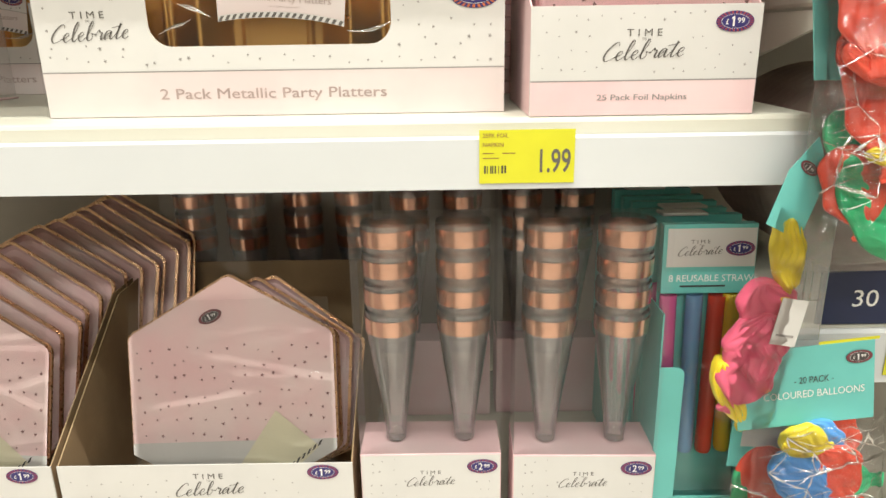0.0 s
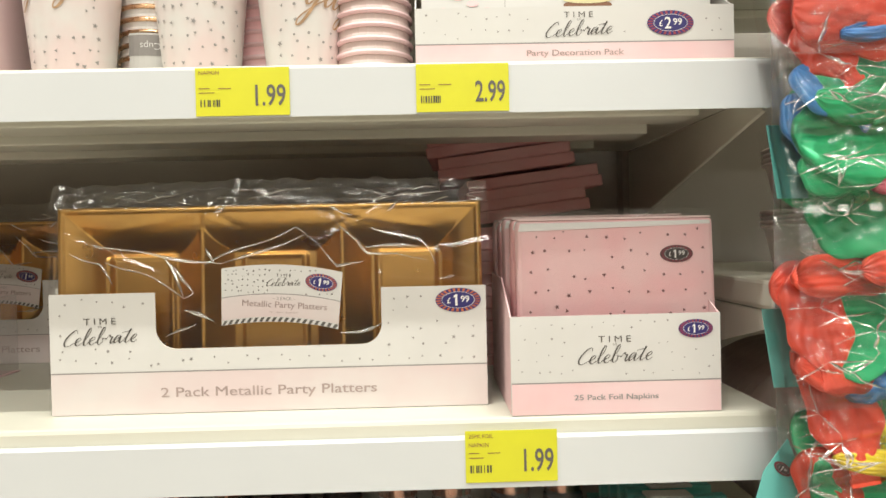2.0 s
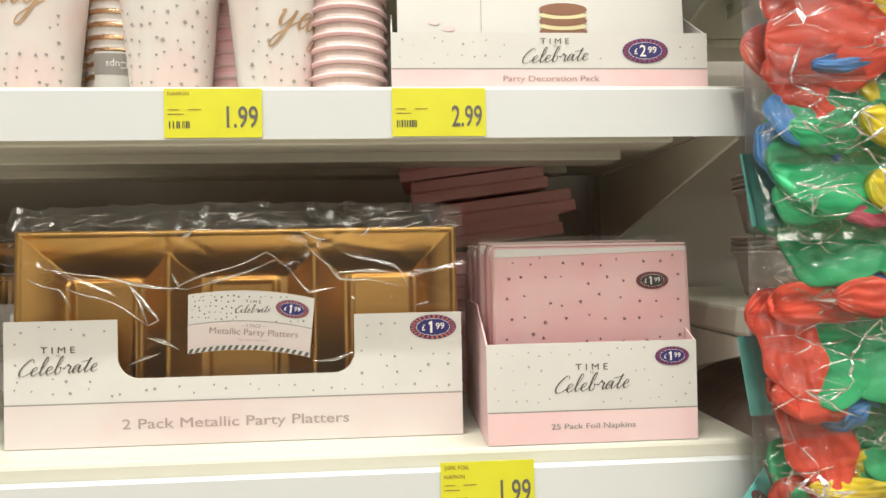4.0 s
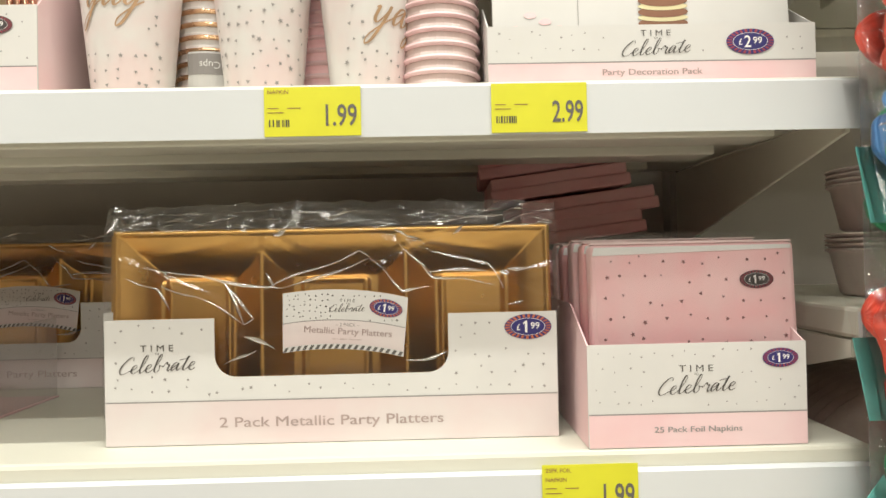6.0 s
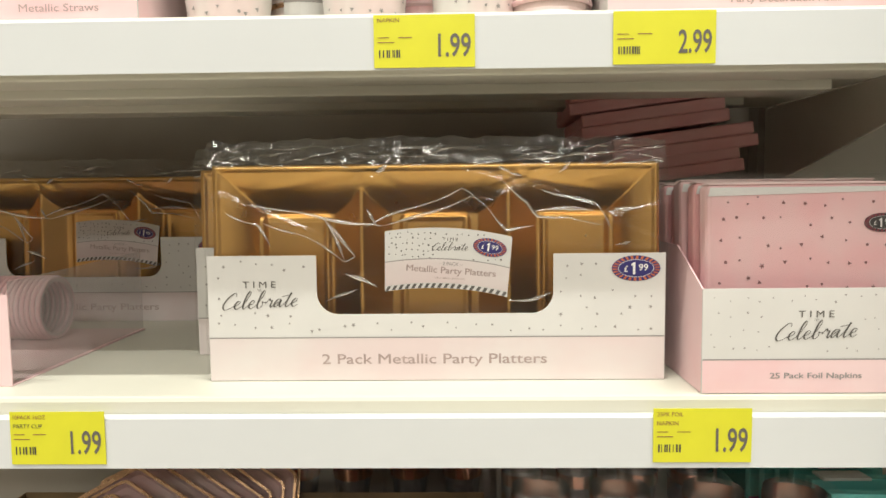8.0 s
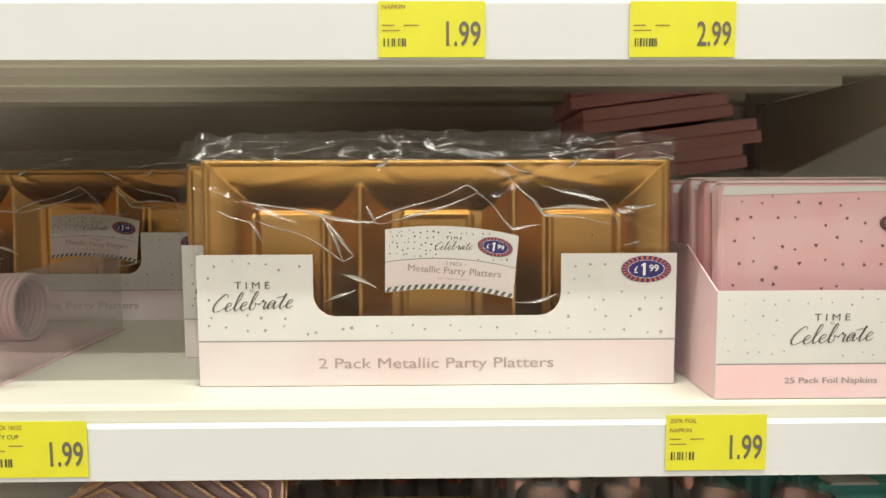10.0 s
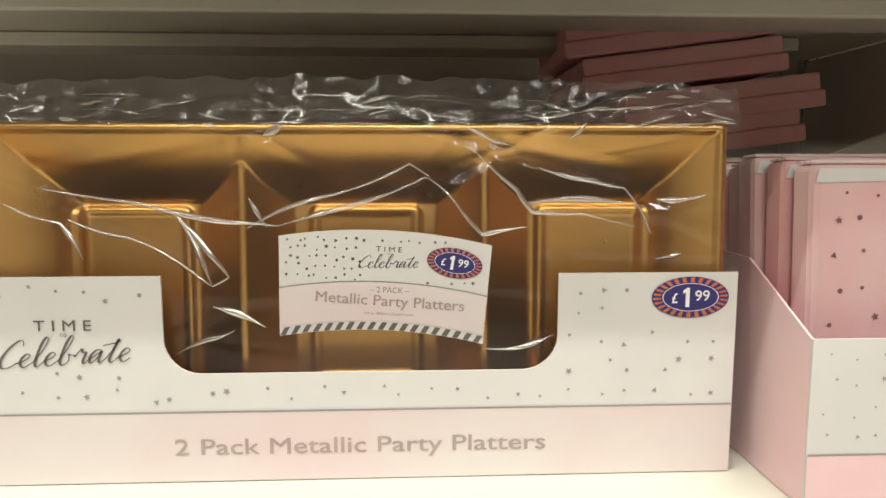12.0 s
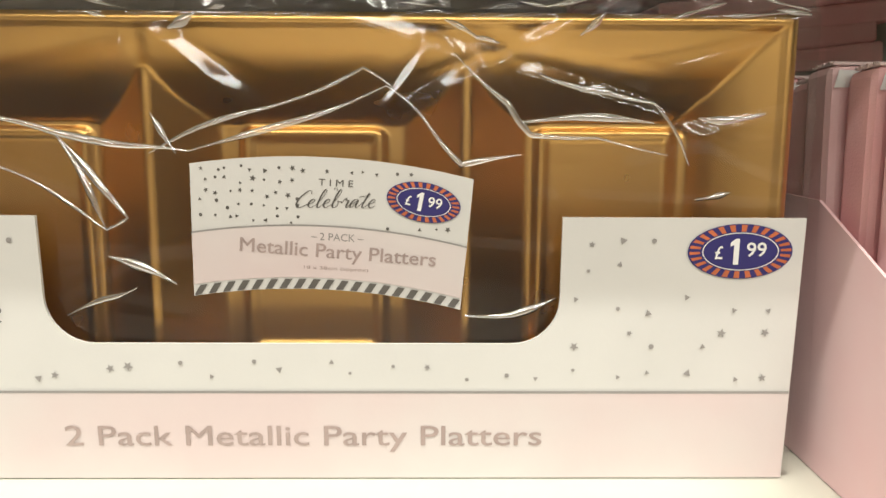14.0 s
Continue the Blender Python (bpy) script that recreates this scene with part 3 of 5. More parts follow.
# taut folds of the wrap, fanning between the dividers' peaks and the label
TAUT = (
    ((0.146, 0.137), (0.193, 0.155), (0.232, 0.171), (0.243, 0.164)),
    ((0.241, 0.164), (0.257, 0.150), (0.271, 0.133), (0.295, 0.137)),
    ((0.162, 0.138), (0.198, 0.148), (0.241, 0.164)),
    ((0.268, 0.177), (0.290, 0.157), (0.299, 0.145), (0.326, 0.144), (0.355, 0.137)),
    ((0.302, 0.169), (0.330, 0.162), (0.349, 0.158), (0.364, 0.133)),
    ((0.040, 0.158), (0.085, 0.151), (0.109, 0.145), (0.138, 0.140), (0.162, 0.138)),
    ((0.108, 0.145), (0.127, 0.106)),
    ((0.052, 0.142), (0.083, 0.132), (0.109, 0.119), (0.127, 0.106)),
    ((0.109, 0.144), (0.136, 0.111), (0.127, 0.106)),
)
LOOSE = (
    ((0.147, 0.153), (0.157, 0.137)), ((0.108, 0.070), (0.124, 0.077), (0.138, 0.082)), ((0.127, 0.095), (0.155, 0.084)),
    ((0.273, 0.071), (0.292, 0.071), (0.311, 0.078)), ((0.299, 0.145), (0.296, 0.150), (0.349, 0.150)),
    ((0.367, 0.152), (0.378, 0.151), (0.394, 0.154)), ((0.367, 0.119), (0.381, 0.122)), ((0.264, 0.190), (0.277, 0.183), (0.286, 0.181)),
    ((0.318, 0.184), (0.328, 0.193)), ((0.155, 0.186), (0.166, 0.192)), ((0.020, 0.150), (0.048, 0.140), (0.060, 0.120)),
)
rnd = random.Random(8)
fold_bm = bmesh.new()
for way in TAUT:
    ridge_into(fold_bm, way, WW, WH, WRAP_SURFACE, rnd.uniform(0.00050, 0.00085), rnd)
for way in LOOSE:
    ridge_into(fold_bm, way, WW, WH, WRAP_SURFACE, rnd.uniform(0.0005, 0.0011), rnd)
for k in range(34):
    # short crinkles along the loose top edge
    x, z, t = rnd.uniform(0.01, WW - 0.01), rnd.uniform(0.190, 0.211), rnd.uniform(-0.5, 0.5)
    r = rnd.uniform(0.006, 0.030)
    ridge_into(fold_bm, ((x, z), (x + r * math.cos(t), z + 0.6 * r * math.sin(t))), WW, WH, WRAP_SURFACE, rnd.uniform(0.0002, 0.0006), rnd)
FOLDS = mesh_of(fold_bm, "folds", True)
FOLDS.materials.append(M_FOLD)
# the welded seam along the loose top edge, doubled film
SEAM = mesh_of(sheet(300, 14, lambda u, v: tuple(Vector(WRAP_SURFACE(u, 0.905 + 0.093 * v)) + Vector((0, 0.0025 + 0.002 * noise.noise(Vector((u * 40, v * 3, 9))), 0.0006)))), "seam", True)
SEAM.materials.append(M_SEAM)
WRAP.materials.append(M_FILM)


def arch_points(w, h, rise, n=18):
    top = [(-w / 2 + w * k / n, h / 2 + rise * (1 - (2 * k / n - 1) ** 2)) for k in range(n + 1)]
    bot = [(-w / 2 * 0.96 + w * 0.96 * k / n, -h / 2 + rise * (1 - (2 * k / n - 1) ** 2)) for k in range(n + 1)]
    return bot, top


def pack_label(parent, m):
    """The arched label of a platter pack."""
    w, h, rise = 0.113, 0.0535, 0.0055
    bot, top = arch_points(w, h, rise)
    lab = part("pack_label", panel(bot + top[::-1], 0, 0.0003), M_CARD, parent, "white and blush arched pack label", m=m)
    mid = [(bx * 0.5 + tx * 0.5, bz * 0.52 + tz * 0.48) for (bx, bz), (tx, tz) in zip(bot, top)]
    lowb = [(bx, bz + 0.0048) for bx, bz in bot]
    part("printed_band", flat(lowb + mid[::-1]), M_BLUSH, lab, m=pose(0, -0.0003, 0))
    bm = bmesh.new()
    for a, b in zip(mid, mid[1:]):
        flat([a, b, (b[0], b[1] + 0.0007), (a[0], a[1] + 0.0007)], 0, bm)
    part("printed_line", bm, M_GREY, lab, m=pose(0, -0.0004, 0))
    bm = bmesh.new()
    n = 19
    for k in range(n):
        def at(u, dz):
            return (-w / 2 * 0.96 + w * 0.96 * u, -h / 2 + rise * (1 - (2 * u - 1) ** 2) + dz)
        u0, u1 = (k + 0.05) / n, (k + 0.55) / n
        flat([at(u0, 0.0003), at(u1, 0.0003), at(min(1, u1 + 0.4 / n), 0.0042), at(min(1, u0 + 0.4 / n), 0.0042)], 0, bm)
    part("stripe_border", bm, M_CHAR, lab, m=pose(0, -0.0004, 0))
    bm = confetti(-w / 2 + 0.003, w / 2 - 0.003, 0.004, h / 2 + 0.002, 115, 3, 0.0010, lambda x, z: not (-0.012 < x < 0.052 and 0.006 < z < 0.026) and z < h / 2 + rise * (1 - (2 * x / w) ** 2) - 0.002)
    part("confetti_print", bm, M_CHAR, lab, m=pose(0, -0.0003, 0))
    brand_mark(0.002, 0.0155, 0.030, -0.0004, lab)
    lettering("– 2 PACK –", 0.003, 0.0005, 0.021, -0.0005, M_GREY, lab)
    lettering("Metallic Party Platters", 0.0035, -0.0063, 0.079, -0.0005, M_TAUPE, lab, height=0.0074, roll=1.5, bold=0.0002)
    lettering("18 x 38cm (approx)", 0.003, -0.0125, 0.026, -0.0005, M_TAUPE, lab, height=0.0018)
    # badge, one level up so that its pieces stay shallow
    b = price_badge(0.037, 0.0165, 0.030, -0.0006, lab, "1.99", roll=8)
    return lab


def platter_pack(m):
    p = thing("platter_pack", "gold metallic plastic party platters in clear wrap", "party platter", m, group="platter packs")
    part("platter", TRAY, None, p, "gold three-compartment platter")
    part("platter", TRAY, None, p, m=pose(0, 0.005, 0))
    w = part("clear_wrap", WRAP, None, p, "crinkled clear plastic wrap", m=pose(-0.0065, -0.0055, -0.0015))
    part("top_seam", SEAM, None, w, "doubled clear film along the top edge")
    part("film_folds", FOLDS, None, w, "shiny pinched folds in the wrap")
    return p


def flatten_badge(thing_ob):
    """Moves pieces of a badge that lie four levels deep up to the third."""
    for o in list(thing_ob.children_recursive):
        depth, q = 0, o
        while q is not thing_ob:
            q, depth = q.parent, depth + 1
        if depth > 2:
            up = o.parent
            o.matrix_basis = up.matrix_basis @ o.matrix_basis
            o.parent = up.parent
            if depth > 3:
                o.matrix_basis = up.parent.matrix_basis @ o.matrix_basis
                o.parent = up.parent.parent


def platter_carton(m, label):
    w = 0.405
    c = display_carton("platter_display_box", label, m, w, 0.075, 0.113, 0.09, cut=(0.0975, 0.307, 0.0602, 0.019), slope=0.9)
    band(c, w, 0.0388, M_BLUSH)
    part("confetti_print", confetti(0.004, w - 0.004, 0.042, 0.111, 118, 8, 0.0016, lambda x, z: not (0.092 < x < 0.313 and z > 0.056) and not (0.012 < x < 0.09 and 0.064 < z < 0.096) and not (x > 0.345 and z > 0.083)), M_GREY, c, m=pose(0, -0.0004, 0))
    lettering("2 Pack Metallic Party Platters", 0.201, 0.0186, 0.200, -0.0006, M_TAUPE, c, height=0.0118, bold=0.0003)
    brand_mark(0.047, 0.073, 0.064, -0.0006, c)
    price_badge(0.379, 0.0995, 0.0425, -0.0006, c, "1.99")
    return c


PC = "white and blush carton of gold party platters"
platter_carton(pose(-0.345, 0.675, MID), PC + ", front of the shelf")
# x and y of each pack and its label's shift: the front one, then those further back on the deck
platter_carton(pose(-0.394, 0.778, MID), PC + ", second in the row")
platter_carton(pose(-0.825, 0.978, MID), PC + ", at the back")
for px, py, shift in ((-0.3432, 0.684, 0.0), (-0.3922, 0.787, 0.0), (-0.8232, 0.987, 0.034)):
    PP = platter_pack(pose(px, py, MID + 0.0016, -2.5))
    pack_label(PP, pose(0.2118 + shift, -0.0112, 0.1020, 0, 3.0, 0))
    flatten_badge(PP)

# napkins
NW = 0.185
nb = display_carton("napkin_display_box", "pink and white carton of foil napkins on the shelf", pose(0.077, 0.630, MID), NW, 0.17, 0.087, 0.118, side=M_PINK, slope=0.40)
band(nb, NW, 0.028, M_PINK)
part("confetti_print", confetti(0.004, NW - 0.004, 0.031, 0.085, 66, 12, 0.0011, lambda x, z: not (0.055 < x < 0.13 and 0.04 < z < 0.075) and not (x > 0.14 and z > 0.06)), M_GREY, nb, m=pose(0, -0.0004, 0))
lettering("25 Pack Foil Napkins", 0.092, 0.0145, 0.074, -0.0006, M_GREY, nb, height=0.0062, bold=0.0003)
brand_mark(0.092, 0.052, 0.062, -0.0006, nb)
price_badge(0.163, 0.0735, 0.0305, -0.0006, nb, "1.99", tick=M_BADGERED)


def napkin_pack(m, front=False, paper=None):
    n = thing("napkin_pack", "pink foil-print paper napkins in a clear bag", "napkins", m, group="napkin packs")
    w, h, d = 0.1800, 0.170, 0.0212
    part("napkin_block", block(0, w, 0, d, 0, h, 0.004), paper or M_NAPKIN, n)
    bm = bmesh.new()
    for k in range(7):
        block(0.0015, w - 0.0015, 0.0015 + k * 0.0024, 0.0033 + k * 0.0024, h, h + 0.0012 + 0.0006 * (k % 2), bm=bm)
    part("tissue_edges", bm, M_TISSUE, n, "white tissue edges")
    part("folded_edge", flat([(0.001, h - 0.010), (w - 0.003, h - 0.006), (w - 0.004, h - 0.0025), (0.003, h - 0.0025)]), M_WHITE, n, "white folded edge", m=pose(0, -0.0006, 0))
    cf = crease_field(round(m.translation.y * 1000), 16, w, h)
    f = lambda u, v: (u * (w + 0.012) - 0.005, -0.0035 - 0.4 * abs(cf(u * w, v * h)) + (0.004 if u > 0.97 else 0), v * (h + 0.008))
    part("clear_bag", sheet(44, 44, f), M_SLEEVE, n, smooth=True)
    if front:
        part("foil_print", confetti(0.004, w - 0.004, 0.06, h - 0.006, 60, 31, 0.0019, lambda x, z: not (0.125 < x < 0.165 and 0.122 < z < 0.150)), M_ROSEINK, n, m=pose(0, -0.0004, 0))
        price_badge(0.145, 0.137, 0.030, -0.0008, n, "1.99", dark=M_INK, tick=M_BADGERED)
    return n


for k in range(6):
    napkin_pack(pose(0.0880 - 0.002 * (k % 3) - 0.0012 * k, 0.648 + 0.0215 * k, MID + 0.0018 + 0.0022 * (k % 3), -3.5 - 0.9 * k, 0.5 * (k % 2), -0.6 + 0.9 * (k % 3)), k == 0, (None, M_PILE, None, M_PILE, M_PILE, None)[k])

# spilled napkins piled behind the packs


def napkin_bundle(m):
    """Two folded napkins, one on the other."""
    n = thing("napkin_bundle", "pile of folded pink paper napkins", "napkins", m, group="piled napkins")
    for j in range(2):
        part("folded_napkin", block(0.002 * j, 0.168 - 0.003 * j, 0.002 * j, 0.16, 0.0001 + 0.0140 * j, 0.0140 + 0.0140 * j, 0.0022), M_PILE, n)


for k in range(6):
    napkin_bundle(pose(0.042 + 0.006 * math.sin(k * 1.9), 0.865 + 0.006 * math.cos(k * 2.3), MID + 0.0004 + 0.0282 * k, 0, 0, 2.5 * math.sin(k * 1.3)))
for k, (dx, lean) in enumerate(((0.052, -7.0), (0.068, -7.0), (0.034, -7.0), (0.020, -7.0))):
    napkin_bundle(pose(dx - 0.012, 0.860 + 0.006 * k, MID + 0.1695 + 0.0283 * k, 0, lean, 3.0 * math.cos(k)))

# ---- paper cups ----
CUP_H = 0.118


def cup_r(z):
    return 0.0342 + 0.0115 * z / CUP_H


def bend(bm, dy=0.0006):
    """Wraps a flat print (x, z) round the cup's wall."""
    for v in bm.verts:
        r = cup_r(v.co.z) + dy
        a = v.co.x / r
        v.co.x, v.co.y = r * math.sin(a), -r * math.cos(a)
    return bm


def paper_cup(m, word="", roll=0, high=0.075, group="paper cups"):
    c = thing("paper_cup", "white and blush paper party cup with foil stars", "paper cup", m, group=group)
    part("cup_wall", lathe([(0.0315, 0.004), (0.0315, 0.0), (0.0340, 0.0)] + [(cup_r(CUP_H * k / 6), 0.001 + CUP_H * k / 6) for k in range(7)], 36), M_CUP, c, smooth=True)
    part("rolled_rim", lathe([(0.0460 + 0.0018 * math.cos(a), CUP_H + 0.001 + 0.0018 * math.sin(a)) for a in [2 * math.pi * k / 10 for k in range(11)]], 36), M_CUP, c, smooth=True)
    part("foil_star_print", bend(confetti(-0.048, 0.048, 0.006, 0.115, 74, roll + 5, 0.0021, (lambda x, z: not (abs(x) < 0.03 and 0.045 < z < 0.085)) if word else None)), M_GREY, c)
    if word:
        bm = script_bm(word, 0, high, 0.060, thin=0.020, thick=0.050, slant=0.30, rise=0.0, wide=1.35)
        bmesh.ops.subdivide_edges(bm, edges=[e for e in bm.edges if e.calc_length() > 0.006], cuts=2)
        part("foil_word", bend(bm, 0.0008), M_YAY, c, "gold foil word")
    return c


M_CUP = mat("cup_paper", (0.70, 0.675, 0.65), 0.4, scale=16, fine=500, bump=0.03, colour2=(0.72, 0.59, 0.575))
for x, word, k in ((-0.322, "yay", 1), (-0.202, "", 2), (-0.106, "yay", 3)):
    paper_cup(pose(x, 0.690, TOP + 0.0004, 0, 0, -4 if k == 1 else (44 if k == 3 else 4)), word, k, 0.088 if k == 1 else 0.070)


def cup_stack(m, body, ring, label, sticker=False, h=0.16):
    c = thing("cup_stack", label, "paper cup", m, group="nested cup stacks")
    n = 13
    prof = []
    for k in range(n):
        z = 0.004 + k * h / n
        prof += [(0.0345, z), (0.0362, z + 0.0012), (0.0345, z + h / n * 0.5)]
    part("nested_cup", lathe([(0.0005, 0.0), (0.030, 0.0)] + prof + [(0.030, h)], 30), body, c, smooth=False)
    for k in range(n):
        z = 0.005 + k * h / n
        part("rim", lathe([(0.0350 + 0.0024 * math.cos(a), z + 0.0024 * math.sin(a)) for a in [2 * math.pi * j / 8 for j in range(9)]], 30), ring, c, smooth=True)
    if sticker:
        def cyl(u0, u1, z0, z1, r):
            return sheet(8, 1, lambda u, v: (r * math.sin(u0 + (u1 - u0) * u), -r * math.cos(u0 + (u1 - u0) * u), z0 + (z1 - z0) * v))
        part("sticker", cyl(-0.35, 0.75, 0.004, 0.052, 0.0385), M_CARD, c)
        part("grey_band", cyl(-0.35, 0.75, 0.030, 0.050, 0.0388), M_GREY, c)
        me = words("Cups", 0.019)
        bm = bmesh.new()
        bm.from_mesh(me)
        for v in bm.verts:
            x, z = -v.co.x, -v.co.z
            a = 0.2 + x / 0.039
            v.co = (0.0392 * math.sin(a), -0.0392 * math.cos(a), 0.040 + z)
        part("lettering", bm, M_WHITE, c)
    return c


M_DUSK = mat("dusky_cup_paper", (0.60, 0.46, 0.43), 0.3, var=0.12, scale=30, bump=0.03)
cup_stack(pose(-0.264, 0.742, TOP + 0.0004), M_CUP, M_GILT, "nested paper cups with gold rims on the shelf", True)
cup_stack(pose(-0.152, 0.748, TOP + 0.0004), M_NAPKIN, M_PINK, "nested pink paper cups on the shelf")
cup_stack(pose(-0.062, 0.765, TOP + 0.0004, 0, 0, -25), M_CUP, M_GILT, "nested cups with gold rims and a sticker", True)
cup_stack(pose(-0.040, 0.690, TOP + 0.0004), M_DUSK, M_PINK, "nested dusky pink paper cups in a bag")

# straw carton, upper shelf
sc = display_carton("straw_display_box", "pink and white carton of metallic straws", pose(-0.681, 0.640, TOP), 0.30, 0.12, 0.075, 0.13, side=M_PINK)
band(sc, 0.30, 0.022, M_PINK)
lettering("Metallic Straws", 0.235, 0.0115, 0.066, -0.0006, M_TAUPE, sc, height=0.0062)
part("confetti_print", confetti(0.005, 0.295, 0.026, 0.072, 60, 44, 0.0011), M_GREY, sc, m=pose(0, -0.0004, 0))
price_badge(0.265, 0.058, 0.030, -0.0006, sc, "1.99", dark=M_INK, tick=M_BADGERED)
for k in range(7):
    sp = thing("straw_pack", "pack of pink paper-wrapped metallic straws", "straws", pose(-0.671 + 0.04 * k, 0.66, TOP + 0.002), group="straw packs")
    part("card", block(0, 0.034, 0.02, 0.0215, 0, 0.15, 0.0005), M_BLUSH, sp)
    for j in range(4):
        part("straw", lathe([(0.003, 0.004), (0.003, 0.145)], 10, cx=0.006 + 0.007 * j, cy=0.0165), M_ROSE, sp, smooth=True)

# decoration pack, upper shelf
dw = 0.283
dc = display_carton("decoration_display_box", "white and blush carton of party decoration packs", pose(0.0, 0.640, TOP), dw, 0.11, 0.050, 0.085, slope=0.5)
band(dc, dw, 0.0175, M_PINK)
part("confetti_print", confetti(0.004, dw - 0.004, 0.020, 0.048, 50, 21, 0.0011, lambda x, z: not (0.105 < x < 0.185) and not (0.198 < x < 0.255)), M_GREY, dc, m=pose(0, -0.0004, 0))
brand_mark(0.145, 0.0300, 0.056, -0.0006, dc)
lettering("Party Decoration Pack", 0.141, 0.0085, 0.086, -0.0006, M_TAUPE, dc, height=0.0068, bold=0.0003)
price_badge(0.226, 0.034, 0.0415, -0.0006, dc, "2.99", tick=M_BADGERED)
for x0, x1 in ((0.042, 0.085), (0.206, 0.246)):
    part("tab_slot", flat(rect(x0, x1, 0.0003, 0.0022)), M_BROWN, dc, m=pose(0, -0.0007, 0))
dp = thing("decoration_pack", "cream card decoration pack with cake picture", "decoration pack", pose(0.006, 0.650, TOP + 0.002, -4))
part("card", block(0, 0.262, 0, 0.004, 0, 0.30, 0.001), M_CARD, dp)
M_CREAMPRINT = mat("cream_print", (0.80, 0.72, 0.42), 0.5, var=0.15, bump=0)
for k, (z0, z1, mt) in enumerate(((0.050, 0.057, M_BROWN), (0.056, 0.061, M_CREAMPRINT), (0.060, 0.067, M_BROWN), (0.066, 0.071, M_CREAMPRINT), (0.070, 0.078, M_BROWN))):
    part("cake_layer", flat(oval(0.150, (z0 + z1) / 2, 0.022, (z1 - z0) * 0.72)), mt, dp, m=pose(0, -0.0006 - 0.0002 * k, 0))
for k in range(7):
    part("printed_petal", flat(oval(0.02 + 0.0065 * k, 0.050 + 0.006 * (k % 3), 0.0055, 0.0028, 12)), M_NAPKIN, dp, m=pose(0, -0.0006, 0, 0, 35 * (k % 2), 0) @ pose(0, 0, 0))
part("fold_line", flat(rect(0.075, 0.0755, 0.03, 0.29)), M_GREY, dp, m=pose(0, -0.0006, 0))

# cup packs lying on the middle shelf
cb = thing("cup_display_box", "pink carton of striped party cups with clear sides", "display box", pose(-0.819, 0.660, MID))
part("front_panel", panel(rect(0, 0.302, 0.0004, 0.082), 0, 0.0014), M_PINK, cb)
part("base_panel", block(0, 0.302, 0.0016, 0.26, 0.0002, 0.0014), M_PINK, cb)
part("clear_side", sheet(20, 8, lambda u, v: (0.301, 0.002 + u * 0.256, 0.003 + v * (0.090 + 0.006 * u))), M_HAZY, cb, "clear plastic side", smooth=True)
for k in range(1):
    cs = cup_stack(pose(-0.672, 0.860, MID + 0.0389, 0, 90), M_BLUSH, M_PINK, "pink striped party cups lying in a carton", h=0.08)

# ---- lower shelf ----


def hex_pts(r, n=6, turn=0.0, soft=0.012):
    pts = []
    for k in range(6):
        a = math.pi / 2 + k * math.pi / 3 + turn
        p = Vector((r * math.cos(a), r * math.sin(a)))
        q0 = Vector((r * math.cos(a - math.pi / 3), r * math.sin(a - math.pi / 3)))
        q1 = Vector((r * math.cos(a + math.pi / 3), r * math.sin(a + math.pi / 3)))
        a0, a1 = p + (q0 - p).normalized() * soft * 0.5, p + (q1 - p).normalized() * soft * 0.5
        pts += [tuple(a0), tuple((a0 + a1 + 2 * p) / 4), tuple(a1)]
    return pts


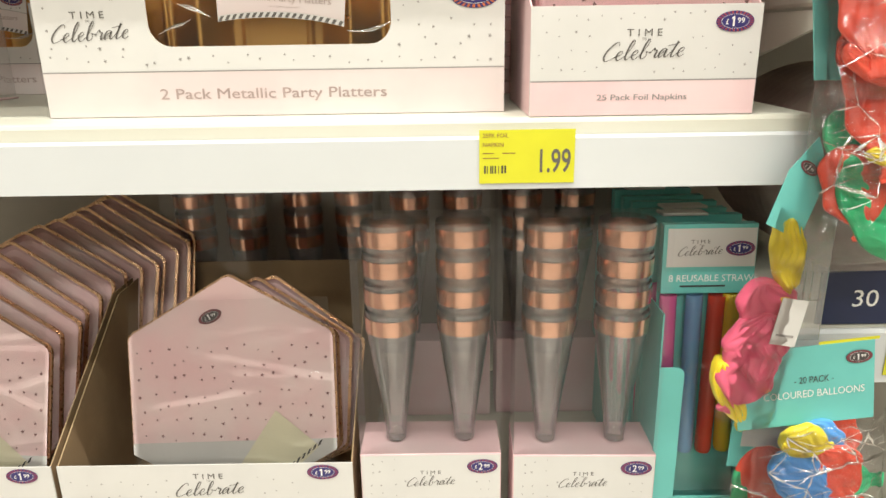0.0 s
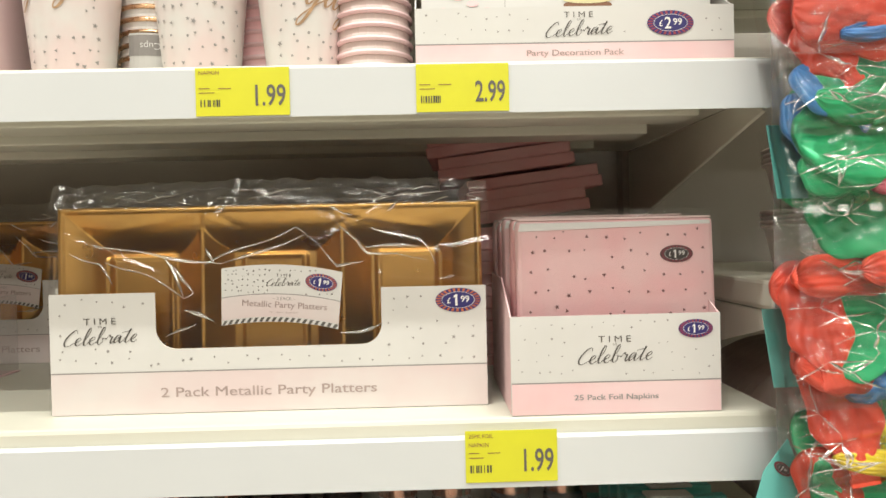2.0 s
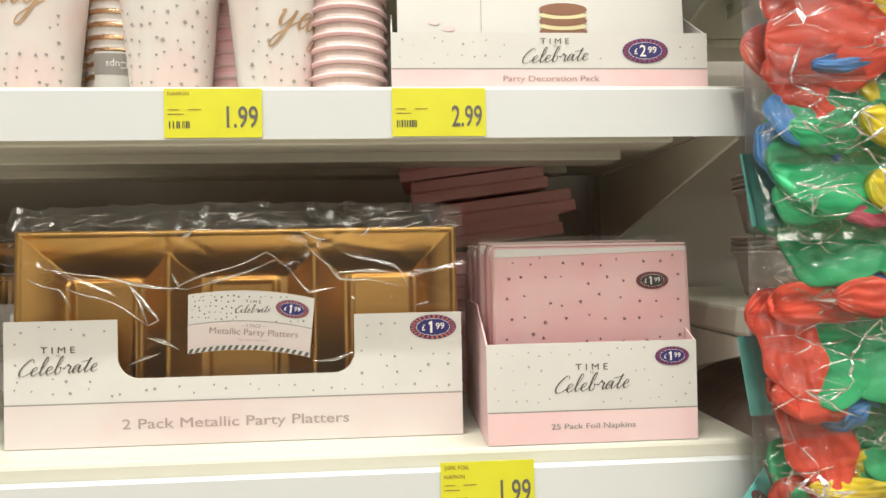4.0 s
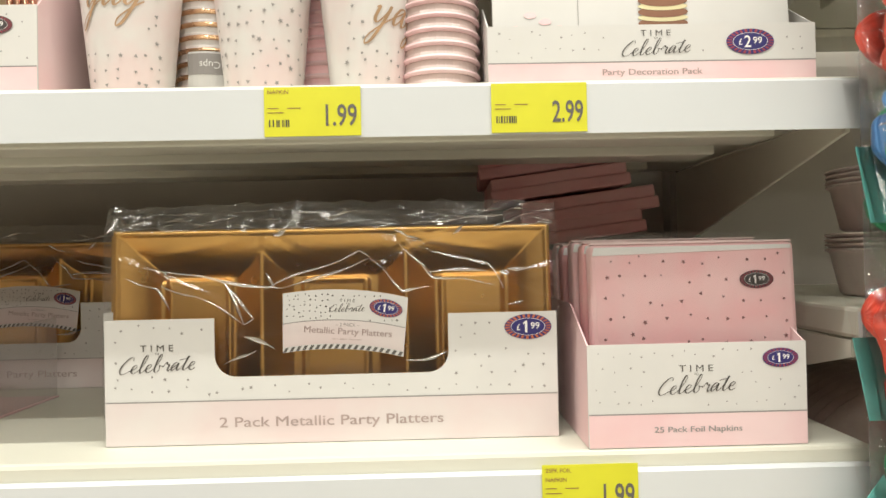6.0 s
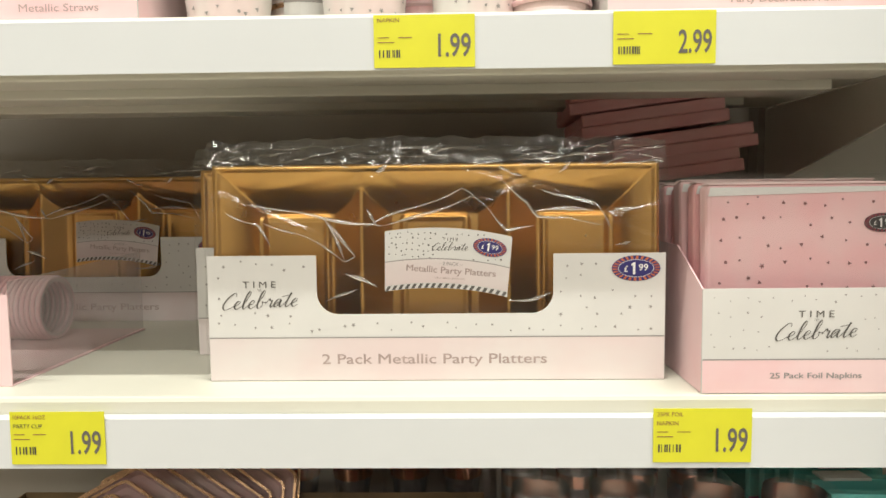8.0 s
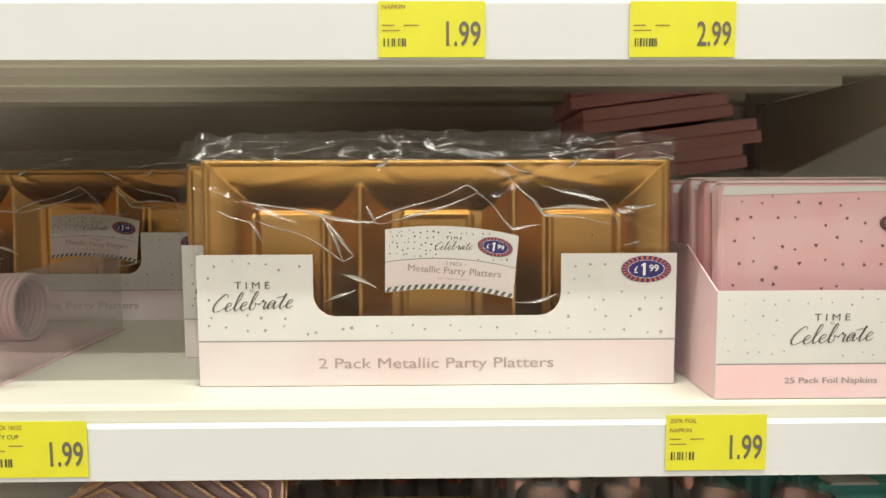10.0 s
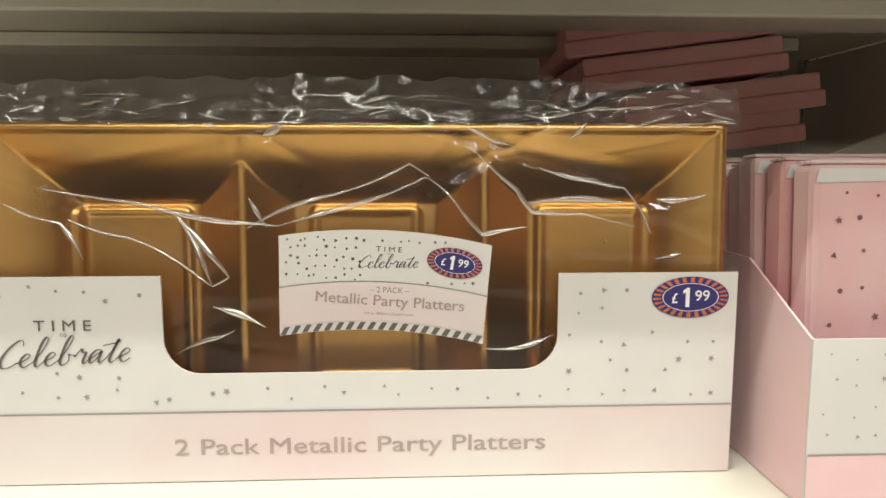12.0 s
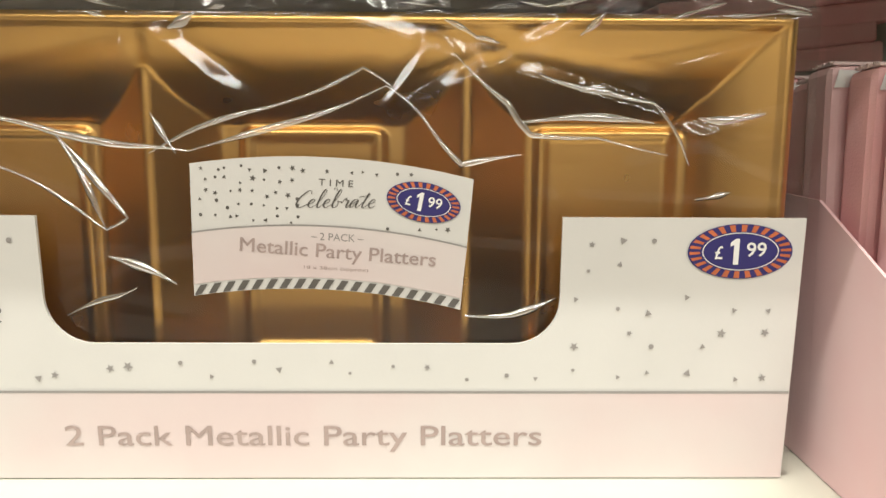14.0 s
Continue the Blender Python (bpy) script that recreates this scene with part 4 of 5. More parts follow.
def hexagon_plate(m, r=0.128, printed=False, film=False, name_label="pink hexagonal paper plate with rose gold edge"):
    p = thing("paper_plate", name_label, "paper plate", m, group="paper plates")
    bm = bmesh.new()
    loops = []
    for s, y in ((1.0, 0.0), (0.93, 0.007), (0.87, 0.008)):
        loops.append([bm.verts.new((x * s, y, z * s)) for x, z in hex_pts(r)])
    for a, b in zip(loops, loops[1:]):
        for i in range(len(a)):
            j = (i + 1) % len(a)
            bm.faces.new((a[i], a[j], b[j], b[i]))
    bm.faces.new(loops[-1])
    bmesh.ops.recalc_face_normals(bm, faces=bm.faces)
    part("plate", bm, M_PLATE, p)
    bm = bmesh.new()
    o, i2 = hex_pts(r * 1.004), hex_pts(r * 0.975)
    vo = [[bm.verts.new((x, y, z)) for x, z in q] for q, y in ((i2, -0.0012), (o, -0.0012), (o, 0.0022), (i2, 0.0022))]
    for a, b in zip(vo, vo[1:]):
        for i in range(len(a)):
            j = (i + 1) % len(a)
            bm.faces.new((a[i], a[j], b[j], b[i]))
    part("foil_edge", bm, M_GILT, p, "rose gold foil edge")
    if printed:
        part("front_card", panel(hex_pts(r * 0.985), -0.0035, -0.003), M_PLATE, p, "pink printed front card")
        part("foil_print", confetti(-0.105, 0.105, -0.07, 0.055, 100, 77, 0.0019, lambda x, z: z < 0.068 and abs(x) < 0.106), M_ROSEINK, p, m=pose(0, -0.004, 0))
        # white print that also paints in the lit lower part of the card
        part("white_band", flat([(-0.1085, -0.052), (0.1085, -0.052), (0.1085, -0.064), (0.0, -0.125), (-0.1085, -0.064)]), M_CARD, p, m=pose(0, -0.0042, 0))
        part("sticker", flat([(0.0, -0.085), (0.045, -0.020), (0.09, -0.06), (0.055, -0.092)]), M_CREAM, p, "cream paper sticker", m=pose(0, -0.0046, 0))
        bm = bmesh.new()
        for k in range(6):
            flat([(0.058 + 0.006 * k, -0.083 + 0.0045 * k), (0.061 + 0.006 * k, -0.081 + 0.0045 * k), (0.0635 + 0.006 * k, -0.075 + 0.0045 * k), (0.0605 + 0.006 * k, -0.077 + 0.0045 * k)], 0, bm)
        part("stripe_border", bm, M_INK, p, m=pose(0, -0.005, 0))
        price_badge(-0.020, 0.082, 0.026, -0.0045, p, "1.99", roll=-22, dark=M_INK, tick=M_BADGERED)
    if film:
        cf = crease_field(round(r * 9000) + round(m.translation.x * 100), 26, 0.23, 0.24)
        part("clear_wrap", sheet(60, 60, lambda u, v: ((u - 0.5) * 0.212, -0.007 - 0.5 * abs(cf(u * 0.23, v * 0.24)), (v - 0.5) * 0.2)), M_FILM, p, smooth=True)
    return p


M_PLATE = mat("plate_print", (0.85, 0.60, 0.61), 0.35, scale=13, fine=500, bump=0.03, colour2=(0.86, 0.70, 0.69))
M_CREAM = mat("cream_paper", (0.80, 0.76, 0.58), 0.5, var=0.1, bump=0.02)


def plate_carton(x, w, label):
    c = display_carton("plate_display_box", label, pose(x, 0.650, LOW), w, 0.30, 0.107, 0.225, side=M_KRAFT, slope=0.60)
    band(c, w, 0.020, M_BLUSH)
    part("confetti_print", confetti(0.004, w - 0.004, 0.03, 0.096, 70, 15, 0.0012, lambda px, z: not (0.11 < px < 0.20) and not (px > w - 0.05 and z > 0.06)), M_GREY, c, m=pose(0, -0.0004, 0))
    brand_mark(w * 0.51, 0.079, 0.066, -0.0006, c)
    price_badge(w - 0.030, 0.097, 0.032, -0.0006, c, "1.99", tick=M_BADGERED)
    return c


plate_carton(-0.389, 0.298, "white carton of pink hexagonal plates, brown inside")
plate_carton(-0.702, 0.307, "white carton packed with gold-edged hexagonal plates")
hexagon_plate(pose(-0.222, 0.710, LOW + 0.156, -14, -1), 0.127, True, True)
for k in range(3):
    hexagon_plate(pose(-0.219 + 0.009 * k, 0.728 + 0.012 * k, LOW + 0.146 - 0.002 * k, -15, -1 + 4 * k), 0.125)
hexagon_plate(pose(-0.526, 0.705, LOW + 0.150, -16, 3), 0.126, True, True, "pink hexagonal plates in clear wrap with sticker")
for k in range(12):
    px, py, pz = (-0.526 + 0.004 * k, 0.730 + 0.023 * k, 0.153 + 0.006 * k) if k < 5 else (-0.500 + 0.0105 * (k - 5), 0.850 + 0.0125 * (k - 5), 0.178 + 0.0045 * (k - 5))
    hexagon_plate(pose(px + 0.004 * math.sin(k * 2.1), py, LOW + pz, -17 - 0.4 * k, 2 + 2.0 * math.sin(k)), 0.126)

# champagne flutes in clear boxes


def flute_pair(m, printed=True):
    w, d = 0.142, 0.054
    b = thing("flute_box", "boxed clear plastic flutes with rose gold bands", "flute box", m, group="flute boxes")
    part("base_carton", block(0, w, 0, d + 0.008, 0, 0.115, 0.0012), M_PINK, b, "pink card base")
    if printed:
        part("printed_panel", flat(rect(0.001, w - 0.001, 0.060, 0.1135)), M_CARD, b, m=pose(0, -0.0004, 0))
        part("confetti_print", confetti(0.004, w - 0.004, 0.064, 0.112, 46, 9, 0.0011, lambda x, z: not (0.045 < x < 0.11) and not (x > 0.108 and z > 0.084)), M_GREY, b, m=pose(0, -0.0006, 0))
        brand_mark(0.071, 0.083, 0.046, -0.0007, b)
        price_badge(0.123, 0.100, 0.031, -0.0008, b, "2.99", tick=M_BADGERED)
    for cx in (0.035, 0.106):
        cy = 0.030
        st = part("flute", lathe([(0.0002, 0.1156), (0.0085, 0.1156), (0.0105, 0.1175), (0.0105, 0.121), (0.0120, 0.140), (0.0165, 0.175), (0.0215, 0.208), (0.0250, 0.236), (0.0258, 0.257)], 28, cx=cx, cy=cy), M_FLUTE, b, smooth=True)
        for k in range(4):
            z = 0.240 + 0.0295 * k
            part("flute_rim", lathe([(0.0222, z - 0.018), (0.0246, z - 0.004), (0.0258, z), (0.0262, z + 0.021)], 28, cx=cx, cy=cy), M_FLUTE, st, smooth=True)
            part("foil_band", lathe([(0.0264, z), (0.0270, z + 0.0158)], 40, cx=cx, cy=cy), M_ROSE, st, "rose gold band", smooth=True)
    part("clear_cover", sheet(12, 16, lambda u, v: (u * w, 0.0005 + 0.0006 * noise.noise(Vector((u * 3, v * 4, 1))), 0.115 + v * 0.238)), M_PET, b, "clear plastic cover", smooth=True)
    part("clear_side", sheet(4, 4, lambda u, v: (0.0005, 0.001 + u * d, 0.115 + v * 0.238)), M_PET, b)
    part("clear_top", sheet(4, 4, lambda u, v: (0.001 + u * (w - 0.002), 0.001 + v * d, 0.3535)), M_PET, b)
    return b


FB = flute_pair(pose(-0.083, 0.652, LOW))
FB2 = flute_pair(pose(-0.373, 0.945, LOW), False)
copy_thing(FB, pose(0.0705, 0.648, LOW, 0, 0, -1.5))
for x, y in ((-0.225, 0.95), (-0.076, 0.92), (0.075, 0.925)):
    copy_thing(FB2, pose(x, y, LOW))

# reusable straws
tray = display_carton("straw_tray", "teal display tray of reusable straws", pose(0.2125, 0.652, LOW), 0.0935, 0.30, 0.06, 0.26, outside=M_TEAL, side=M_TEAL, inside=M_TEAL, slope=0.02)
part("side_lip", panel([(-0.0016, 0.06), (0.0225, 0.06)] + [(0.0145 + 0.008 * math.cos(a), 0.199 + 0.008 * math.sin(a)) for a in [math.pi / 2 * k / 6 for k in range(7)]] + [(-0.0016, 0.207)], -0.0014, -0.0002), M_TEAL, tray)


def straw_set(m, lettered, tab=0.0):
    s = thing("straw_pack", "teal card of coloured reusable straws", "straws", m, group="reusable straw packs")
    w = 0.090
    part("header_card", block(0, w, 0, 0.010, 0.271, 0.340, 0.0008), M_TEAL, s)
    part("foot_card", block(0, w, 0, 0.010, 0.0, 0.05, 0.0008), M_TEAL, s)
    part("backing_card", block(0, w, 0.0105, 0.0118, 0.0, 0.340), M_TEAL, s)
    if lettered:
        part("white_panel", flat(rect(0.004, w - 0.001, 0.298, 0.336)), M_CARD, s, m=pose(0, -0.0004, 0))
        brand_mark(0.036, 0.314, 0.040, -0.0006, s)
        price_badge(0.074, 0.316, 0.028, -0.0006, s, "1.99", tick=M_BADGERED)
        lettering("8 REUSABLE STRAWS", 0.050, 0.2868, 0.086, -0.0006, M_WHITE, s, height=0.0068)
        part("small_print", flat(rect(0.018, 0.062, 0.2780, 0.2797)), M_INK, s, m=pose(0, -0.0006, 0))
    for k in range(4):
        cx = 0.012 + 0.0200 * k
        st = part("straw", lathe([(0.0070, 0.102), (0.0082, 0.106), (0.0082, 0.270)], 12, cx=cx, cy=0.0015), M_STRAWS[k], s, smooth=True, m=pose(0.002 * (k % 2), 0, 0, 0, 0.8 * (k % 3) - 0.8, 0))
    part("clear_window", sheet(10, 10, lambda u, v: (u * w, -0.0080 + 0.001 * math.sin(u * 9 + v * 5), 0.045 + v * 0.228)), M_FILM, s, smooth=True)
    if tab:
        part("header_tab", block(tab, tab + 0.045, -0.006, 0.016, 0.3405, 0.3435, 0.0008), M_CARD, s, "white card tab", m=pose(0, 0, 0, 0, 0, 90 * tab - 2))
    return s


for k in range(6):
    straw_set(pose(0.2145 - 0.002 * k, 0.662 + 0.030 * k, LOW + 0.0018 + 0.001 * (k % 2), -3.5, 0, 1.5 * (k % 3)), k == 0, (0, 0.008, 0.022, 0, 0, 0.012)[k])

# ---- balloons on a clip strip ----


def balloon_mesh(seed, material):
    """An empty latex balloon folded flat: a teardrop pillow with sharp pleats that run from the neck."""
    rn = random.Random(seed)
    ox, curl = rn.uniform(0, 50), rn.uniform(-0.35, 0.35)
    creases = [(math.cos(a), 0.8 * math.sin(a), rn.uniform(-0.5, 0.5)) for a in [rn.uniform(0, math.pi) for _ in range(5)]]
    nu, nv = 44, 56
    bm = bmesh.new()
    rows = []
    for i in range(nu + 1):
        u = i / nu
        x = -1 + 2 * u
        body = math.sqrt(max(0.0, 1 - ((x + 0.16) / 0.86) ** 2))
        neck = 0.30 if x < 0.90 else 0.40
        wide = max(body, neck if x > 0 else 0.02) * (1 + 0.22 * noise.noise(Vector((x * 2.4, ox, 1))))
        row = []
        for j in range(nv):
            a = 2 * math.pi * j / nv
            c, sgn = math.cos(a), math.sin(a)
            lobe = math.copysign(abs(sgn) ** 0.6, sgn)
            deep = sum(abs(ca * x + sa * c - off) for ca, sa, off in creases) * 0.42 + 0.20 * abs(noise.noise(Vector((x * 3, c * 2.5, ox))))
            saw = min(1.0, deep)
            ph = 1.9 * c * (1.3 - 0.6 * u) + 1.1 * noise.noise(Vector((x * 1.6, ox, 0.7 * c)))
            pleat = abs((ph + ox) % 1.0 - 0.5) * 2
            y = lobe * (0.0026 + (0.0062 * saw + 0.0050 * pleat ** 0.6) * min(1.0, 1.6 * body + 0.35))
            z = 0.0195 * wide * c + curl * 0.010 * x * x
            row.append(bm.verts.new((x * 0.036 * (1 + 0.03 * saw), y, z)))
        rows.append(row)
    for p, q in zip(rows, rows[1:]):
        for j in range(nv):
            bm.faces.new((p[j], p[(j + 1) % nv], q[(j + 1) % nv], q[j]))
    bm.faces.new(rows[0][::-1])
    bm.faces.new(rows[-1])
    bmesh.ops.recalc_face_normals(bm, faces=bm.faces)
    me = mesh_of(bm, "balloon", True)
    me.materials.append(material)
    return me


BALLOON_MESHES = {(c, s): balloon_mesh(10 * c + s, BALLOONS[c]) for c in range(5) for s in range(3)}
# colour, across, up, turn, length and height factors
BAG_PLANS = (
    ((1, 0.022, 0.050, 75, 1.0, 1.3), (0, 0.066, 0.045, 25, 1.5, 2.2), (0, 0.105, 0.040, 70, 1.3, 2.0), (2, 0.120, 0.085, 20, 1.0, 1.0), (0, 0.060, 0.090, 0, 1.2, 1.8)),
    ((1, 0.024, 0.048, 80, 1.5, 1.5), (1, 0.050, 0.045, 72, 1.3, 1.2), (0, 0.090, 0.050, 50, 1.3, 2.2), (2, 0.075, 0.013, 5, 1.2, 0.55), (0, 0.120, 0.035, 80, 1.0, 1.6), (1, 0.050, 0.090, 10, 1.2, 1.4)),
    ((1, 0.024, 0.055, 82, 1.3, 1.3), (0, 0.070, 0.055, 20, 1.3, 2.1), (1, 0.045, 0.018, 15, 1.0, 0.9), (3, 0.076, 0.012, -15, 0.7, 0.8), (0, 0.115, 0.045, 75, 1.3, 1.8), (2, 0.130, 0.018, 20, 0.6, 0.7), (1, 0.045, 0.090, 0, 1.3, 1.3)),
    ((0, 0.045, 0.055, 32, 1.3, 1.9), (0, 0.090, 0.062, -12, 1.1, 1.4), (3, 0.095, 0.034, 14, 1.0, 0.8), (1, 0.052, 0.016, -6, 1.5, 1.0), (1, 0.095, 0.012, 4, 1.1, 0.8), (2, 0.118, 0.030, 75, 0.7, 0.9), (4, 0.130, 0.065, 80, 1.1, 1.2), (0, 0.060, 0.092, 4, 1.4, 1.6)),
    ((0, 0.056, 0.050, -8, 1.4, 2.1), (0, 0.088, 0.040, 65, 1.1, 1.7), (3, 0.022, 0.060, 80, 0.9, 0.9), (1, 0.118, 0.048, 75, 1.0, 1.4), (2, 0.125, 0.022, 30, 0.9, 1.0), (4, 0.100, 0.012, 5, 0.8, 0.7), (0, 0.030, 0.020, 30, 0.7, 0.9), (0, 0.070, 0.092, 0, 1.4, 1.5)),
    ((1, 0.026, 0.060, 60, 0.9, 1.3), (0, 0.070, 0.045, 72, 1.2, 2.3), (3, 0.036, 0.026, 35, 1.0, 1.1), (2, 0.118, 0.050, 80, 1.1, 1.5), (0, 0.092, 0.050, 85, 1.1, 1.4), (0, 0.055, 0.012, 5, 0.9, 0.7), (2, 0.120, 0.018, 10, 0.9, 0.9), (1, 0.040, 0.092, 8, 1.2, 1.3)),
    ((1, 0.050, 0.030, 10, 1.6, 2.1), (2, 0.108, 0.034, 60, 1.0, 1.5), (1, 0.022, 0.060, 70, 1.0, 1.3), (0, 0.080, 0.068, 5, 1.3, 1.4), (4, 0.135, 0.050, 85, 1.1, 1.2), (3, 0.070, 0.010, 0, 0.8, 0.5), (0, 0.070, 0.095, 0, 1.4, 1.3)),
)


def balloon_bag(m, plan, seed, label="clear bag of coloured balloons on a clip strip", w=0.152, h=0.150, group="balloon bags"):
    b = thing("balloon_bag", label, "balloon bag", m, group=group)
    rn = random.Random(seed)
    for k, (c, x, z, turn, sx, sz) in enumerate(plan):
        ext = 0.034 * sx * abs(math.cos(radians(turn))) + 0.018 * sz * abs(math.sin(radians(turn)))
        bx = min(max(0.90 * x + 0.006, ext + 0.005), max(w - 0.004 - ext, w / 2))
        part("balloon", BALLOON_MESHES[(c, k % 3)], None, b, m=pose(bx + rn.uniform(-0.003, 0.003), (-0.002 if c == 2 else 0.002 + 0.0045 * (k % 4)) + rn.uniform(-0.002, 0.002), z + rn.uniform(-0.003, 0.003), rn.uniform(-15, 15), turn + rn.uniform(-5, 5), rn.uniform(-12, 12)) @ Matrix.Diagonal((sx, 0.42, sz, 1)))
    cf = crease_field(seed, 100, w, h)

    def front(u, v):
        x, z = u * w, v * h
        puff = 0.020 * math.sqrt(max(0, math.sin(math.pi * min(1, max(0, (u * 1.0))))) * min(1, 6 * v + 0.02))
        y = 0.006 - puff - 1.3 * cf(x, z) * min(1, 8 * v, 8 * u, 8 * (1 - u)) + 0.002 * noise.noise(Vector((x * 25, z * 25, seed)))
        return (x + 0.003 * noise.noise(Vector((z * 30, seed, 1))), y, z - 0.004 + 0.003 * noise.noise(Vector((x * 25, seed, 5))))
    film = part("clear_front", sheet(130, 130, front), M_BAGFILM, b, "creased clear plastic", smooth=True)
    knots = [(rn.uniform(0.08, 0.9) * w, rn.uniform(0.06, 0.94) * h) for k in range(24)]
    part("film_folds", fold_lines(w, h, front, knots, seed), M_FOLD, film, "shiny pinched folds", m=pose(0, -0.0008, -0.004), smooth=True)
    part("bottom_weld", sheet(60, 3, lambda u, v: (u * w, 0.004 + 0.0025 * noise.noise(Vector((u * 9, seed, 2))), -0.010 + 0.012 * v + 0.003 * noise.noise(Vector((u * 4, seed, 5))))), M_SEAM, b, "welded clear bottom edge", smooth=True)
    part("clear_back", sheet(8, 8, lambda u, v: (u * w, 0.026, v * h - 0.004)), M_BAGFILM, b)
    return b


strip = thing("clip_strip", "clear plastic hanging clip strip for balloon bags", "clip strip", pose(0.316, 0.606, 0.955))
part("strip", block(-0.017, 0.017, 0, 0.0012, 0, 0.90), M_HAZY, strip)
for k in range(8):
    for ux in (-0.008, 0.007):
        clip = bmesh.new()
        for x0, x1, z0, z1 in ((-0.005, -0.004, 0.004, 0.030), (0.004, 0.005, 0.004, 0.030), (-0.005, 0.005, 0.003, 0.0042)):
            block(ux + x0, ux + x1, -0.0022, -0.0006, 0.035 + 0.11 * k + z0, 0.035 + 0.11 * k + z1, bm=clip)
        part("clip", clip, M_SEAM, strip)
for k, z in enumerate((1.046, 1.112, 1.178, 1.262, 1.332, 1.392, 1.454, 1.525, 1.600)):
    sh = 0.006 * math.sin(k * 2.4)
    bg = balloon_bag(pose(0.291 + sh, 0.556 + 0.002 * (k % 2), z, -17, 1.5 * math.sin(k * 1.7), 2 * math.cos(k)), BAG_PLANS[k % 7], 100 + k)
    if k in (2, 4):
        part("header_card", block(0.001, 0.03, 0.0275, 0.0282, 0.01, 0.075), M_TEAL, bg, "teal card behind the bag")

# one bag turned sideways, lower on the strip
tb = thing("balloon_bag", "clear bag of pink balloons, turned sideways", "balloon bag", pose(0.249, 0.585, 0.897, 0, 9, 0), group="balloon bags")
for k, (c, x, z, t) in enumerate(((4, 0.016, 0.055, 82), (4, 0.022, 0.085, 70), (2, 0.020, 0.142, 75), (2, 0.008, 0.010, 60), (4, 0.014, 0.032, 95))):
    part("balloon", BALLOON_MESHES[(c, k % 3)], None, tb, m=pose(x, 0.012 + 0.004 * (k % 2), z, 0, t, 0) @ Matrix.Diagonal((1.0, 0.9, 1.35 if c == 4 else 0.7, 1)))
part("sticker", block(0.018, 0.040, -0.003, -0.0026, 0.070, 0.112), M_CARD, tb, "white printed sticker")
part("small_print", flat([(0.021, 0.078), (0.036, 0.078), (0.036, 0.080), (0.021, 0.080)]), M_GREY, tb, m=pose(0, -0.0034, 0))
cfz = crease_field(71, 30, 0.05, 0.19)
part("clear_front", sheet(20, 60, lambda u, v: (u * 0.052 - 0.006, -0.006 - 1.2 * cfz(u * 0.05, v * 0.19) + 0.012 * abs(2 * u - 1), v * 0.195 - 0.01)), M_BAGFILM, tb, smooth=True)
hd = part("header_card", panel([(-0.010, 0.170), (0.020, 0.160), (0.028, 0.215), (0.012, 0.244), (-0.004, 0.215)], 0.004, 0.0048), M_TEAL, tb, "teal card header")
price_badge(0.011, 0.219, 0.017, 0.0034, tb, "1.99", roll=30, dark=M_INK, tick=M_BADGERED)

# lowest bag with its header card
lb = balloon_bag(pose(0.288, 0.580, 0.770, -4, -6, 0), ((3, 0.030, 0.060, 40, 0.9, 1.2), (3, 0.068, 0.080, 70, 0.8, 1.1), (2, 0.042, 0.095, 20, 0.7, 0.9), (1, 0.115, 0.080, 75, 1.0, 1.4), (1, 0.125, 0.050, 60, 0.9, 1.3), (0, 0.085, 0.045, 10, 0.9, 1.0), (3, 0.060, 0.040, 15, 1.0, 1.2)), 140, "balloon bag with teal header card", 0.118, 0.118)
part("header_card", block(-0.012, 0.108, 0.004, 0.0052, 0.106, 0.180, 0.0004), M_TEAL, lb, "teal card header")
part("edge_trim", block(0.060, 0.112, 0.0042, 0.0050, 0.180, 0.1825), M_YELLOW, lb)
lettering("- 20 PACK -", 0.055, 0.149, 0.034, 0.003, M_INK, lb, height=0.0062)
lettering("COLOURED BALLOONS", 0.055, 0.136, 0.088, 0.003, M_WHITE, lb, height=0.0068)
price_badge(0.094, 0.166, 0.023, 0.003, lb, "1.99", dark=M_INK, tick=M_BADGERED)
bb = balloon_bag(pose(0.268, 0.612, 0.740, -3, 3, 0), BAG_PLANS[1][:4], 150, "balloon bag with pale header card behind others", 0.1, 0.08)
